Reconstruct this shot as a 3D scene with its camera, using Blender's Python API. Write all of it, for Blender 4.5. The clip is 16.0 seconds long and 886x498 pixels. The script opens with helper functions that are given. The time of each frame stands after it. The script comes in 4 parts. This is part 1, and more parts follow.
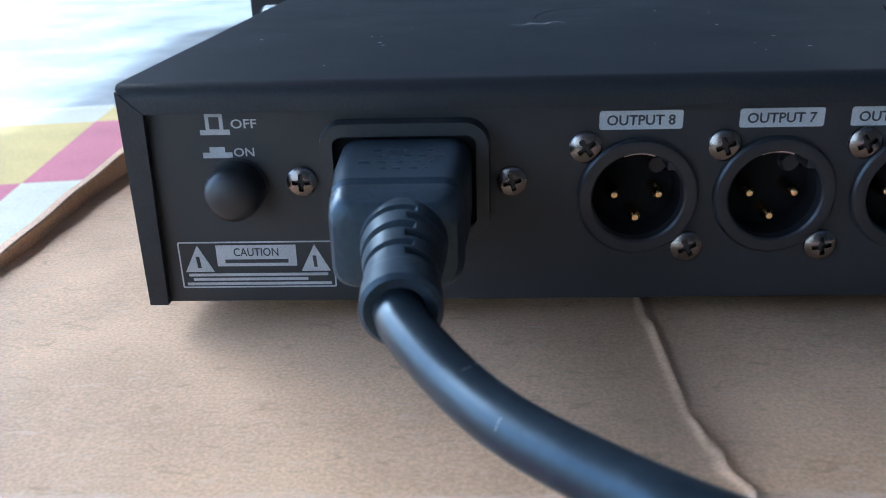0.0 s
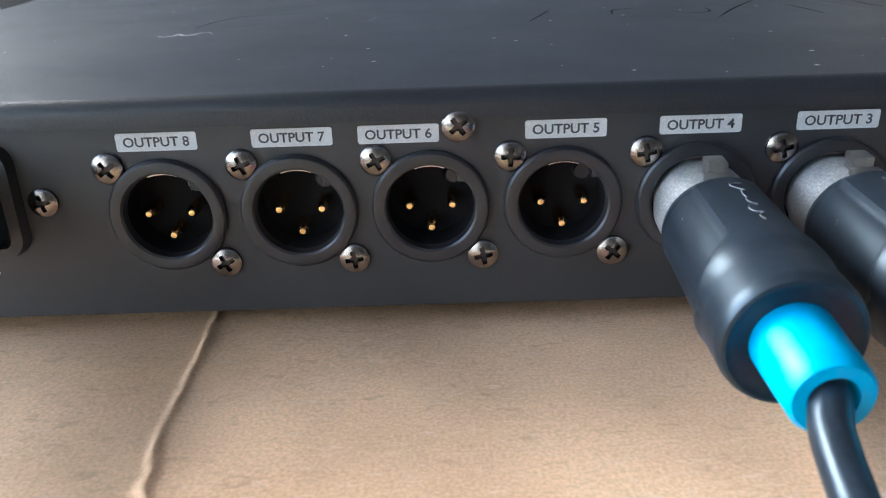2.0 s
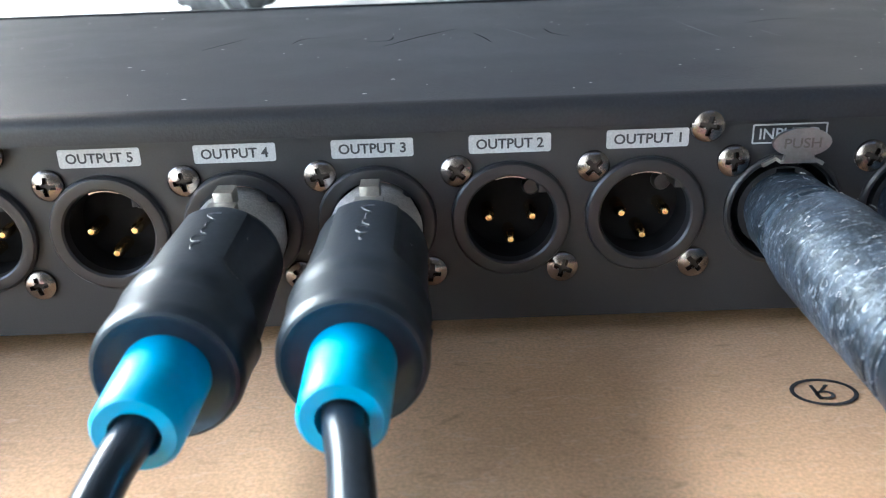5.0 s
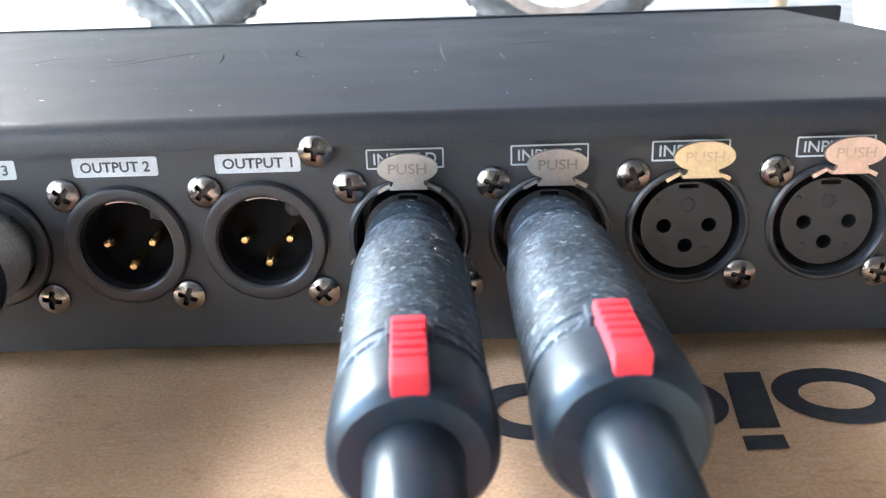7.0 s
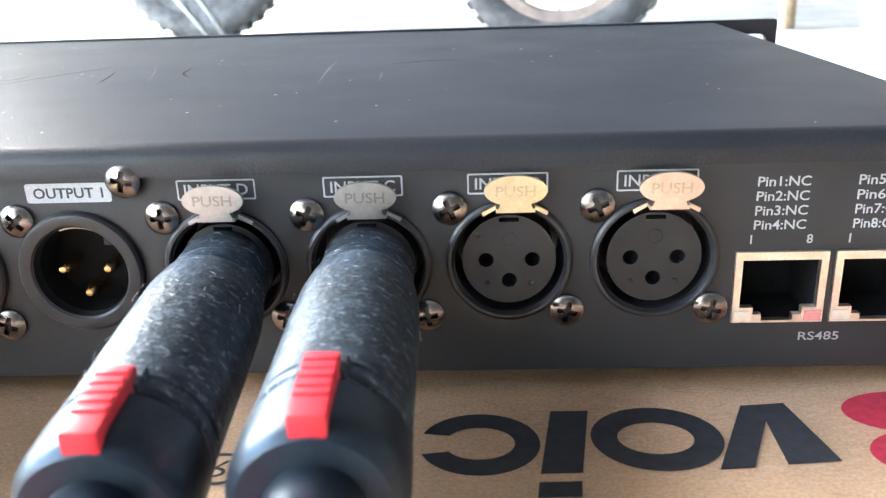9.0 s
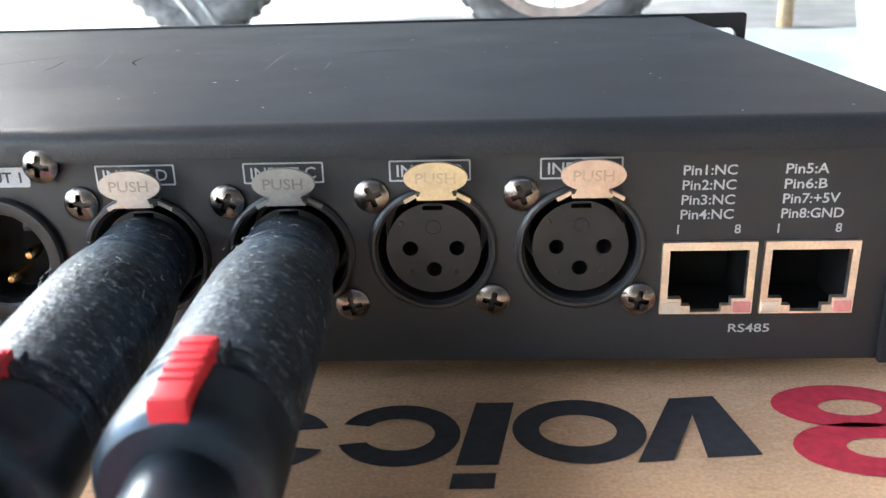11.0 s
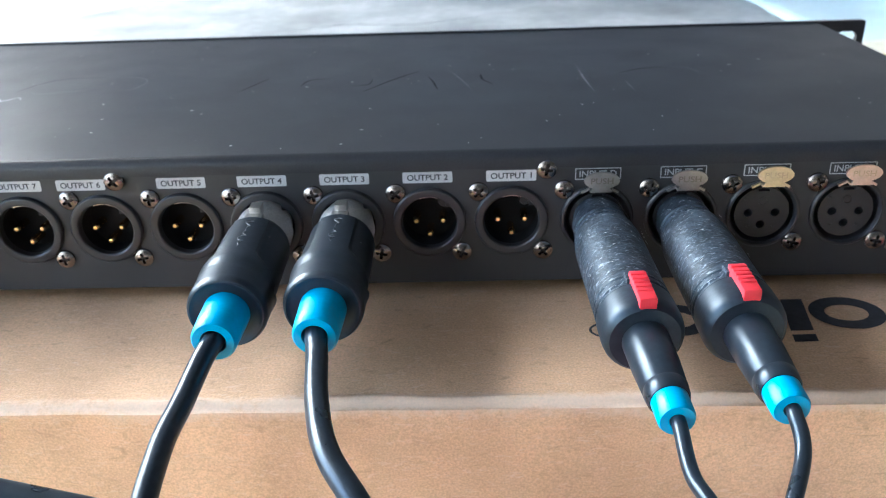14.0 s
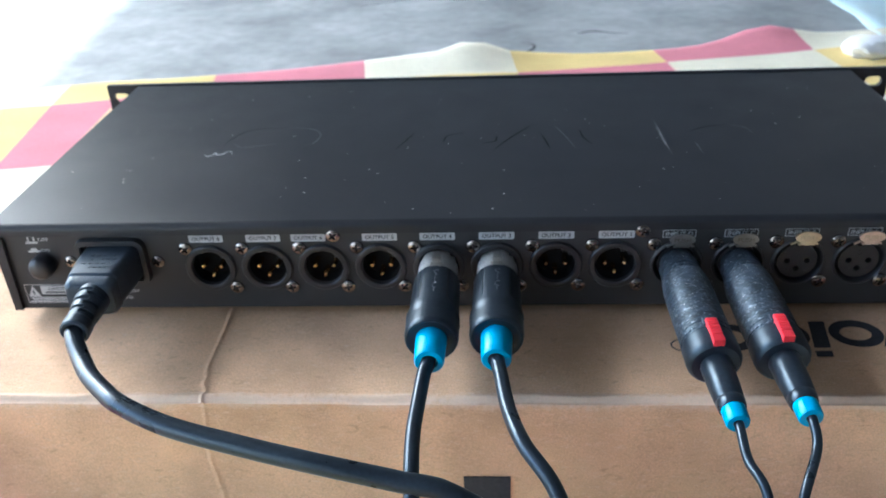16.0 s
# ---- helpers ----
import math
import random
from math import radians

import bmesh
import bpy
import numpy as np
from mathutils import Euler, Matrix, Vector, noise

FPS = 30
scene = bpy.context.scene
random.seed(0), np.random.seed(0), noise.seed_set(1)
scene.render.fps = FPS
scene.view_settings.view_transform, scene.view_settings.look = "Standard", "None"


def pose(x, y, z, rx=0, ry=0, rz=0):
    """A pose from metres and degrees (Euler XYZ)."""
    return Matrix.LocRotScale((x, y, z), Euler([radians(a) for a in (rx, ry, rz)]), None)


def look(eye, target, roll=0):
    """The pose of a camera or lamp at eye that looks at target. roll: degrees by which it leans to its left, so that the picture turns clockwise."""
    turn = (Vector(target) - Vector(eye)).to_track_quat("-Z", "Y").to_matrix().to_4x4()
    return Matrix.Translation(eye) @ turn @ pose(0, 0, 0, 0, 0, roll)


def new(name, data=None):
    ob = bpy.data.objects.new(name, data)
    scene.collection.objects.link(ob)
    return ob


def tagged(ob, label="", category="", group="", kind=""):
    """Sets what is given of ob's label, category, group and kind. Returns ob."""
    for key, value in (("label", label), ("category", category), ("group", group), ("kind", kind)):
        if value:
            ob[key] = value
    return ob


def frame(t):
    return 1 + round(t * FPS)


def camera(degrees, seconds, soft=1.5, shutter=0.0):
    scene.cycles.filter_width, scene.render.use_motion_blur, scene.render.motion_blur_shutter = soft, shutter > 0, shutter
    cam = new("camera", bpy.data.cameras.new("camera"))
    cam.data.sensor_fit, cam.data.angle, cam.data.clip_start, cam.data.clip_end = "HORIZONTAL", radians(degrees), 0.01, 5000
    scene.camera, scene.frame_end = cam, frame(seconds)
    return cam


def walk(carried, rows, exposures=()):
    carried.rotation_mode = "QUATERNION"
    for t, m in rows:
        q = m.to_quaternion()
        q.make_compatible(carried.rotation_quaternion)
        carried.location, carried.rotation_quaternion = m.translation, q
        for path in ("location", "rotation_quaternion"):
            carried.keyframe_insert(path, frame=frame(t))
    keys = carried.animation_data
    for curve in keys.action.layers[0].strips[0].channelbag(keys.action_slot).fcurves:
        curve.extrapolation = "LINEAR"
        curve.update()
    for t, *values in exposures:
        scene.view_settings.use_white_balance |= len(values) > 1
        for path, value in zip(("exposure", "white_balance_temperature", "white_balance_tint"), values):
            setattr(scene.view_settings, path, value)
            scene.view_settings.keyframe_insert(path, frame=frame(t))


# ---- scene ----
cam = camera(55.69, 16.0, 0.7)
cam.data.dof.use_dof, cam.data.dof.focus_distance, cam.data.dof.aperture_fstop = True, 0.19, 34.0
# seconds, stops, white balance
EXPOSURES = [(0, 2.3, 4450, 1), (1, 3.1, 4950, 2), (1.5, 3.45, 5200, 2), (2, 3.45, 5250, 2), (3, 3.8, 5350, 3), (4, 3.95, 5400, 3), (5, 3.9, 5500, 2), (7.5, 4.68, 5550, 3), (9, 4.65, 5600, 3), (11.5, 4.05, 5700, 4), (12.5, 4.25, 5700, 5), (13, 4.2, 5600, 4), (13.5, 3.5, 5350, 3), (14, 3.58, 5250, 2), (14.5, 3.47, 5250, 2), (15, 3.22, 5150, 1), (15.5, 3.15, 5100, 1), (16, 2.9, 5050, 1)]
PATH = [
    (0, (-0.02108, -0.15631, 0.07622), (-0.1025, 1.6953, -0.6755), -1.60),
    (0.5, (-0.00635, -0.15051, 0.07670), (-0.0876, 1.6859, -0.7114), -1.93),
    (1, (0.01788, -0.15170, 0.07599), (-0.0144, 1.6954, -0.6902), -1.71),
    (1.5, (0.05161, -0.15681, 0.07855), (0.0073, 1.6884, -0.6916), -2.09),
    (2, (0.06642, -0.15623, 0.08184), (0.0424, 1.6789, -0.7130), -2.08),
    (2.5, (0.07494, -0.15365, 0.08266), (0.0629, 1.6903, -0.6918), -2.00),
    (3, (0.08661, -0.15386, 0.07911), (0.0469, 1.7078, -0.6506), -2.23),
    (3.5, (0.09836, -0.15046, 0.08130), (0.0579, 1.7016, -0.6725), -2.12),
    (4, (0.11197, -0.15172, 0.08142), (0.0882, 1.6933, -0.6901), -1.82),
    (4.5, (0.13390, -0.15349, 0.07953), (0.0849, 1.7087, -0.6483), -2.11),
    (5, (0.15360, -0.15489, 0.07875), (0.1489, 1.7048, -0.6572), -2.12),
    (7.3, (0.23549, -0.14817, 0.07507), (0.1995, 1.7309, -0.6090), -1.76),
    (7.5, (0.23933, -0.14767, 0.07689), (0.1822, 1.7235, -0.6270), -1.85),
    (8, (0.24605, -0.14360, 0.07591), (0.1816, 1.7292, -0.6229), -1.65),
    (8.5, (0.25830, -0.14180, 0.07919), (0.1793, 1.7353, -0.6065), -1.84),
    (9, (0.26627, -0.14266, 0.07845), (0.1804, 1.7346, -0.6060), -1.98),
    (9.2, (0.27079, -0.14348, 0.07692), (0.1876, 1.7319, -0.6129), -2.03),
    (11.3, (0.28050, -0.14046, 0.07556), (0.1795, 1.7348, -0.6119), -1.51),
    (11.5, (0.27811, -0.14143, 0.07590), (0.1544, 1.7298, -0.6192), -1.65),
    (12, (0.26526, -0.15288, 0.08112), (0.1327, 1.7153, -0.6206), -1.50),
    (12.5, (0.24401, -0.16834, 0.09432), (0.1126, 1.6915, -0.6294), -1.36),
    (13, (0.21552, -0.19186, 0.10155), (0.1176, 1.6517, -0.6676), -1.45),
    (13.5, (0.19007, -0.21459, 0.10844), (0.1336, 1.6110, -0.7065), -1.78),
    (14, (0.17945, -0.24617, 0.12966), (0.1150, 1.5622, -0.7222), -2.01),
    (14.5, (0.15930, -0.26643, 0.14973), (0.0703, 1.5223, -0.7405), -2.36),
    (15, (0.14802, -0.29201, 0.17338), (0.0409, 1.4700, -0.7667), -2.49),
    (15.5, (0.14403, -0.30649, 0.19977), (0.0024, 1.4342, -0.7748), -3.03),
    (16, (0.14130, -0.32173, 0.21933), (0.0094, 1.4029, -0.7848), -2.78),
]
walk(cam, [(t, look(eye, target, roll)) for t, eye, target, roll in PATH], EXPOSURES)
# ---- light ----
world = bpy.data.worlds.new("world")
scene.world = world
world.use_nodes = True
wn = world.node_tree
sky = wn.nodes.new("ShaderNodeTexSky")
sky.sky_type = "NISHITA"
sky.sun_disc = False
sky.sun_elevation = radians(42)
sky.sun_rotation = radians(-48.7)
sky.dust_density, sky.air_density = 4.5, 1.0
wn.links.new(sky.outputs[0], wn.nodes["Background"].inputs[0])
wn.nodes["Background"].inputs[1].default_value = 0.15
sun = new("sun", bpy.data.lights.new("sun", "SUN"))
sun.data.energy, sun.data.angle, sun.data.color = 1.3, radians(0.5), (1.0, 0.95, 0.88)
SUN_WAY = Vector((-0.751 * math.cos(radians(42)), 0.660 * math.cos(radians(42)), math.sin(radians(42))))
sun.matrix_world = look(SUN_WAY * 8, (0, 0, 0))


# ---- materials ----
def material(name, colour, rough=0.5, metal=0.0, grain=0.15, scale=300.0, stain=0.1, stain_scale=12.0, bump=0.1, bump_scale=None, spec=0.5, bump_far=0.0005, coat=0.0):
    """A surface with fine grain, broad stains and relief. Scales are in waves a metre."""
    m = bpy.data.materials.new(name)
    m.use_nodes = True
    t, b = m.node_tree, m.node_tree.nodes["Principled BSDF"]
    b.inputs["Metallic"].default_value = metal
    b.inputs["Specular IOR Level"].default_value = spec
    b.inputs["Coat Weight"].default_value = coat
    place = t.nodes.new("ShaderNodeTexCoord")
    fine, broad = t.nodes.new("ShaderNodeTexNoise"), t.nodes.new("ShaderNodeTexNoise")
    fine.inputs["Scale"].default_value, fine.inputs["Detail"].default_value = scale, 4
    broad.inputs["Scale"].default_value, broad.inputs["Detail"].default_value = stain_scale, 5
    for n in (fine, broad):
        t.links.new(place.outputs["Object"], n.inputs["Vector"])
    last = None
    for n, amount in ((fine, grain), (broad, stain)):
        ramp = t.nodes.new("ShaderNodeMapRange")
        ramp.inputs["From Min"].default_value, ramp.inputs["From Max"].default_value = 0.3, 0.7
        ramp.inputs["To Min"].default_value, ramp.inputs["To Max"].default_value = 1 - amount, 1 + amount
        t.links.new(n.outputs["Fac"], ramp.inputs["Value"])
        mix = t.nodes.new("ShaderNodeVectorMath")
        mix.operation = "SCALE"
        if last is None:
            mix.inputs[0].default_value = colour
        else:
            t.links.new(last.outputs[0], mix.inputs[0])
        t.links.new(ramp.outputs[0], mix.inputs["Scale"])
        last = mix
    t.links.new(last.outputs[0], b.inputs["Base Color"])
    gloss = t.nodes.new("ShaderNodeMapRange")
    gloss.inputs["From Min"].default_value, gloss.inputs["From Max"].default_value = 0.3, 0.7
    gloss.inputs["To Min"].default_value, gloss.inputs["To Max"].default_value = max(rough - 0.05, 0.02), min(rough + 0.05, 1)
    t.links.new(broad.outputs["Fac"], gloss.inputs["Value"])
    t.links.new(gloss.outputs[0], b.inputs["Roughness"])
    if bump:
        relief = t.nodes.new("ShaderNodeBump")
        relief.inputs["Strength"].default_value, relief.inputs["Distance"].default_value = bump, bump_far
        src = fine
        if bump_scale:
            src = t.nodes.new("ShaderNodeTexNoise")
            src.inputs["Scale"].default_value, src.inputs["Detail"].default_value = bump_scale, 3
            t.links.new(place.outputs["Object"], src.inputs["Vector"])
        t.links.new(src.outputs["Fac"], relief.inputs["Height"])
        t.links.new(relief.outputs[0], b.inputs["Normal"])
    return m


PAINT = material("dark_powder_coat", (0.017, 0.018, 0.021), 0.42, 0, 0.2, 1800, 0.07, 25, 0.25, 1800, 0.38, 0.0003)
PANEL = material("dark_panel_paint", (0.019, 0.020, 0.022), 0.5, 0, 0.12, 2500, 0.1, 40, 0.10, 2500, 0.5, 0.0002)
BLACK_PLASTIC = material("black_plastic", (0.024, 0.025, 0.027), 0.48, 0, 0.15, 900, 0.15, 60, 0.05, 1500, 0.5, 0.0002)
SOCKET = material("black_socket_plastic", (0.016, 0.016, 0.018), 0.40, 0, 0.05, 900, 0.06, 80, 0.0, 1500, 0.5, 0.0002)
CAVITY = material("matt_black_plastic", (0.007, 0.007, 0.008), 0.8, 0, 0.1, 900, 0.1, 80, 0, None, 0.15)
RUBBER = material("black_rubber", (0.016, 0.021, 0.028), 0.31, 0, 0.2, 700, 0.2, 50, 0.06, 900, 0.5, 0.0003)
# lighter copy of RUBBER: strong light on the plug is put into its colour
PLUG_RUBBER = material("light_lifted_plug_rubber", (0.030, 0.038, 0.050), 0.40, 0, 0.2, 900, 0.25, 70, 0.10, 1300, 0.5, 0.0003)
SCUFFED = material("scuffed_black_rubber", (0.012, 0.015, 0.019), 0.46, 0, 0.35, 800, 0.3, 60, 0.6, 700, 0.5, 0.0006)
def add_lint(m, colour, scale, low, high, stretch):
    """Pale scuffs and lint over a surface."""
    t, b = m.node_tree, m.node_tree.nodes["Principled BSDF"]
    place, way, n = t.nodes.new("ShaderNodeTexCoord"), t.nodes.new("ShaderNodeMapping"), t.nodes.new("ShaderNodeTexNoise")
    way.inputs["Scale"].default_value = stretch
    n.inputs["Scale"].default_value, n.inputs["Detail"].default_value, n.inputs["Distortion"].default_value = scale, 6, 1.2
    ramp, mix = t.nodes.new("ShaderNodeMapRange"), t.nodes.new("ShaderNodeMix")
    ramp.inputs["From Min"].default_value, ramp.inputs["From Max"].default_value = low, high
    mix.data_type = "RGBA"
    old = b.inputs["Base Color"].links[0].from_socket
    t.links.new(place.outputs["Object"], way.inputs[0])
    t.links.new(way.outputs[0], n.inputs["Vector"])
    t.links.new(n.outputs["Fac"], ramp.inputs["Value"])
    t.links.new(ramp.outputs[0], mix.inputs[0])
    t.links.new(old, mix.inputs[6])
    mix.inputs[7].default_value = (*colour, 1)
    t.links.new(mix.outputs[2], b.inputs["Base Color"])


add_lint(SCUFFED, (0.060, 0.078, 0.105), 130, 0.42, 0.80, (0.8, 1.4, 0.8))
add_lint(SCUFFED, (0.24, 0.275, 0.315), 560, 0.56, 0.72, (1.0, 1.9, 1.0))
INSERT_GREY = material("dark_insert_plastic", (0.017, 0.017, 0.019), 0.42, 0, 0.06, 900, 0.08, 80, 0.05, 1500, 0.4, 0.0002)
HANDLE = material("dull_black_rubber", (0.012, 0.016, 0.022), 0.38, 0, 0.25, 700, 0.25, 60, 0.10, 900, 0.5, 0.0003)
# darker than the tabs: the relief shading of embossed letters as colour
EMBOSS_SHADE = material("emboss_shade_metal", (0.27, 0.25, 0.22), 0.4, 1, 0.1, 1500, 0.2, 200, 0)
EMBOSS_SHADE_PALE = material("emboss_shade_pale_metal", (0.50, 0.42, 0.32), 0.4, 1, 0.1, 1500, 0.2, 200, 0)
# blue of the skylight highlights is put into the specular tint
for m in (RUBBER, PLUG_RUBBER, SCUFFED, HANDLE):
    m.node_tree.nodes["Principled BSDF"].inputs["Specular Tint"].default_value = (0.66, 0.84, 1.0, 1.0)
STEEL = material("nickel_steel", (0.26, 0.23, 0.21), 0.24, 1, 0.1, 1500, 0.2, 200, 0.05, 3000)
SATIN = material("satin_nickel", (0.40, 0.385, 0.36), 0.36, 1, 0.08, 2000, 0.12, 150, 0.06, 3000)
# darker, duller metal for the cross recess of the screws
CROSS_DARK = material("dark_cross_recess", (0.06, 0.053, 0.05), 0.45, 0.6, 0.2, 2000, 0.2, 200, 0)
GOLD = material("gold_plate", (0.95, 0.66, 0.30), 0.22, 1, 0.05, 2000, 0.1, 200, 0)
CAST = material("cast_satin_nickel", (0.66, 0.65, 0.63), 0.55, 1, 0.22, 2200, 0.15, 150, 0.35, 2200, 0.5, 0.0003)
LATCH = material("dull_latch_nickel", (0.44, 0.42, 0.39), 0.33, 1, 0.1, 2000, 0.15, 150, 0.05, 3000)
BRASS = material("pale_gold_plate", (0.62, 0.53, 0.37), 0.36, 1, 0.08, 2000, 0.12, 200, 0.05, 3000)
ROSE = material("rosy_nickel_plate", (0.66, 0.53, 0.47), 0.36, 1, 0.08, 2000, 0.12, 200, 0.05, 3000)
SHIELD = material("tinned_shield", (0.82, 0.73, 0.64), 0.40, 1, 0.08, 2000, 0.15, 150, 0.05, 3000)
WINDOW_PALE = material("pale_window_plastic", (0.62, 0.52, 0.42), 0.35, 0, 0.08, 900, 0.08, 200, 0)
WINDOW_PINK = material("pink_window_plastic", (0.62, 0.25, 0.24), 0.35, 0, 0.1, 900, 0.1, 200, 0)
PRINT = material("pale_grey_print", (0.42, 0.43, 0.44), 0.6, 0, 0.15, 3000, 0.1, 200, 0)
INK = material("dark_ink", (0.03, 0.03, 0.033), 0.6, 0, 0.1, 3000, 0.1, 200, 0)
BLUE = material("sky_blue_plastic", (0.009, 0.32, 0.57), 0.40, 0, 0.06, 600, 0.08, 60, 0.05, 900)
GREY_MARK = material("worn_grey_marking", (0.11, 0.12, 0.135), 0.5, 0, 0.3, 900, 0.3, 200, 0)
RED = material("red_plastic", (0.62, 0.03, 0.045), 0.40, 0, 0.06, 600, 0.08, 60, 0.05, 900)
CARD = material("kraft_cardboard", (0.655, 0.425, 0.253), 0.68, 0, 0.16, 1500, 0.19, 26, 0.05, 1100, 0.3, 0.0003)
add_lint(CARD, (0.74, 0.54, 0.38), 260, 0.56, 0.84, (1, 3.2, 3.2))
add_lint(CARD, (0.36, 0.225, 0.13), 150, 0.60, 0.90, (1, 2.2, 2.2))
CARD_BENT = CARD.copy()
CARD_BENT.name = "kraft_cardboard_rubbed_at_the_bend"


def rub_edge(m, y, z, reach, colour):
    """Paper rubbed pale and furry along a bend that runs in x at (y, z)."""
    t, b = m.node_tree, m.node_tree.nodes["Principled BSDF"]
    place, cut, line = t.nodes.new("ShaderNodeTexCoord"), t.nodes.new("ShaderNodeVectorMath"), t.nodes.new("ShaderNodeVectorMath")
    cut.operation, line.operation = "MULTIPLY_ADD", "LENGTH"
    cut.inputs[1].default_value, cut.inputs[2].default_value = (0, 1, 1), (0, -y, -z)
    t.links.new(place.outputs["Object"], cut.inputs[0])
    t.links.new(cut.outputs[0], line.inputs[0])
    total = None
    for scale, weight in ((45, 1.0), (420, 0.7)):
        n, k = t.nodes.new("ShaderNodeTexNoise"), t.nodes.new("ShaderNodeMath")
        n.inputs["Scale"].default_value, n.inputs["Detail"].default_value = scale, 4
        t.links.new(place.outputs["Object"], n.inputs["Vector"])
        k.operation = "MULTIPLY_ADD"
        k.inputs[1].default_value, k.inputs[2].default_value = weight * reach * 2, -weight * reach
        t.links.new(n.outputs["Fac"], k.inputs[0])
        if total is None:
            total = k
        else:
            both = t.nodes.new("ShaderNodeMath")
            t.links.new(total.outputs[0], both.inputs[0])
            t.links.new(k.outputs[0], both.inputs[1])
            total = both
    edge, ramp, mix = t.nodes.new("ShaderNodeMath"), t.nodes.new("ShaderNodeMapRange"), t.nodes.new("ShaderNodeMix")
    t.links.new(line.outputs["Value"], edge.inputs[0])
    t.links.new(total.outputs[0], edge.inputs[1])
    ramp.inputs["From Min"].default_value, ramp.inputs["From Max"].default_value = reach * 0.25, reach * 1.2
    ramp.inputs["To Min"].default_value, ramp.inputs["To Max"].default_value = 0.6, 0.0
    t.links.new(edge.outputs[0], ramp.inputs["Value"])
    mix.data_type = "RGBA"
    old = b.inputs["Base Color"].links[0].from_socket
    t.links.new(ramp.outputs[0], mix.inputs[0])
    t.links.new(old, mix.inputs[6])
    mix.inputs[7].default_value = (*colour, 1)
    t.links.new(mix.outputs[2], b.inputs["Base Color"])


rub_edge(CARD_BENT, -0.159, 0.0636, 0.0036, (0.76, 0.62, 0.49))
BOX_BLACK = material("black_box_ink", (0.035, 0.035, 0.04), 0.7, 0, 0.25, 500, 0.15, 30, 0.1)
BOX_RED = material("red_box_ink", (0.50, 0.03, 0.06), 0.7, 0, 0.2, 500, 0.15, 30, 0.1)
CEMENT = material("worn_cement", (0.315, 0.325, 0.32), 0.5, 0, 0.13, 60, 0.34, 9, 0.10, 30, 0.5, 0.003)
# dark surface for the added walls that hold back fill light
BLOCK_DARK = material("dark_light_block", (0.085, 0.08, 0.075), 0.9, 0, 0.1, 60, 0.15, 3, 0.2)
# pale bluish surface for the added reflector wall
BOUNCE_PALE = material("pale_bounce_wall", (0.66, 0.69, 0.71), 0.9, 0, 0.06, 60, 0.12, 3, 0.2)
SHADE_ROOF = material("dark_shade_roof", (0.07, 0.06, 0.052), 0.9, 0, 0.15, 30, 0.2, 2, 0.2)
PINK = material("pink_cloth", (0.56, 0.21, 0.25), 0.9, 0, 0.10, 700, 0.1, 14, 0.3, 900, 0.2)
YELLOW = material("yellow_cloth", (0.68, 0.53, 0.22), 0.9, 0, 0.10, 700, 0.1, 14, 0.3, 900, 0.2)
CREAM = material("cream_cloth", (0.70, 0.66, 0.52), 0.9, 0, 0.10, 700, 0.1, 14, 0.3, 900, 0.2)
TYRE = material("dusty_tyre_rubber", (0.085, 0.083, 0.080), 0.8, 0, 0.4, 60, 0.3, 10, 0.4, 80)
RIM = material("muddy_rim", (0.26, 0.20, 0.16), 0.7, 0, 0.3, 50, 0.3, 12, 0.3)
FRAME_GREY = material("worn_grey_steel", (0.30, 0.31, 0.30), 0.45, 0.6, 0.2, 100, 0.2, 15, 0.1)
# bucket plastic, also the colour of the painted sunlit patch
PALE_BLUE = material("pale_blue_bucket_and_sunlit_patch", (0.55, 0.68, 0.72), 0.35, 0, 0.05, 100, 0.08, 10, 0.05)
SCRATCH = material("dull_scratch", (0.17, 0.17, 0.18), 0.6, 0, 0.3, 900, 0.3, 90, 0)
SCUFF = material("pale_scuff", (0.30, 0.30, 0.31), 0.7, 0, 0.3, 900, 0.2, 90, 0)
SPECK = material("pale_dust", (0.55, 0.54, 0.52), 0.9, 0, 0.2, 900, 0.1, 90, 0)


# ---- building helpers ----
def thing(name, loc, label, category, group="", kind=""):
    ob = new(name)
    ob.location, ob.empty_display_size = loc, 0.01
    return tagged(ob, label, category, group, kind)


def mesh_of(bm, mat, smooth=True, name="mesh"):
    me = bpy.data.meshes.new(name)
    bmesh.ops.recalc_face_normals(bm, faces=bm.faces)
    bm.to_mesh(me)
    bm.free()
    for m in mat if isinstance(mat, (list, tuple)) else [mat]:
        me.materials.append(m)
    if smooth:
        me.shade_smooth()
        me.set_sharp_from_angle(angle=radians(35))
    return me


def put(name, me, parent=None, loc=(0, 0, 0), label="", rot=None):
    ob = new(name, me)
    ob.parent = parent
    ob.location = loc
    if rot:
        ob.rotation_euler = rot
    return tagged(ob, label)


def part(name, bm, mat, parent, label="", loc=(0, 0, 0), smooth=True):
    return put(name, mesh_of(bm, mat, smooth, name), parent, loc, label)


def box(bm, lo, hi, bevel=0.0, seg=2):
    verts = bmesh.ops.create_cube(bm, size=1)["verts"]
    for v in verts:
        v.co = Vector([lo[k] + (v.co[k] + 0.5) * (hi[k] - lo[k]) for k in range(3)])
    if bevel:
        edges = list({e for v in verts for e in v.link_edges})
        bmesh.ops.bevel(bm, geom=edges, offset=bevel, segments=seg, affect="EDGES", profile=0.6)
    return bm


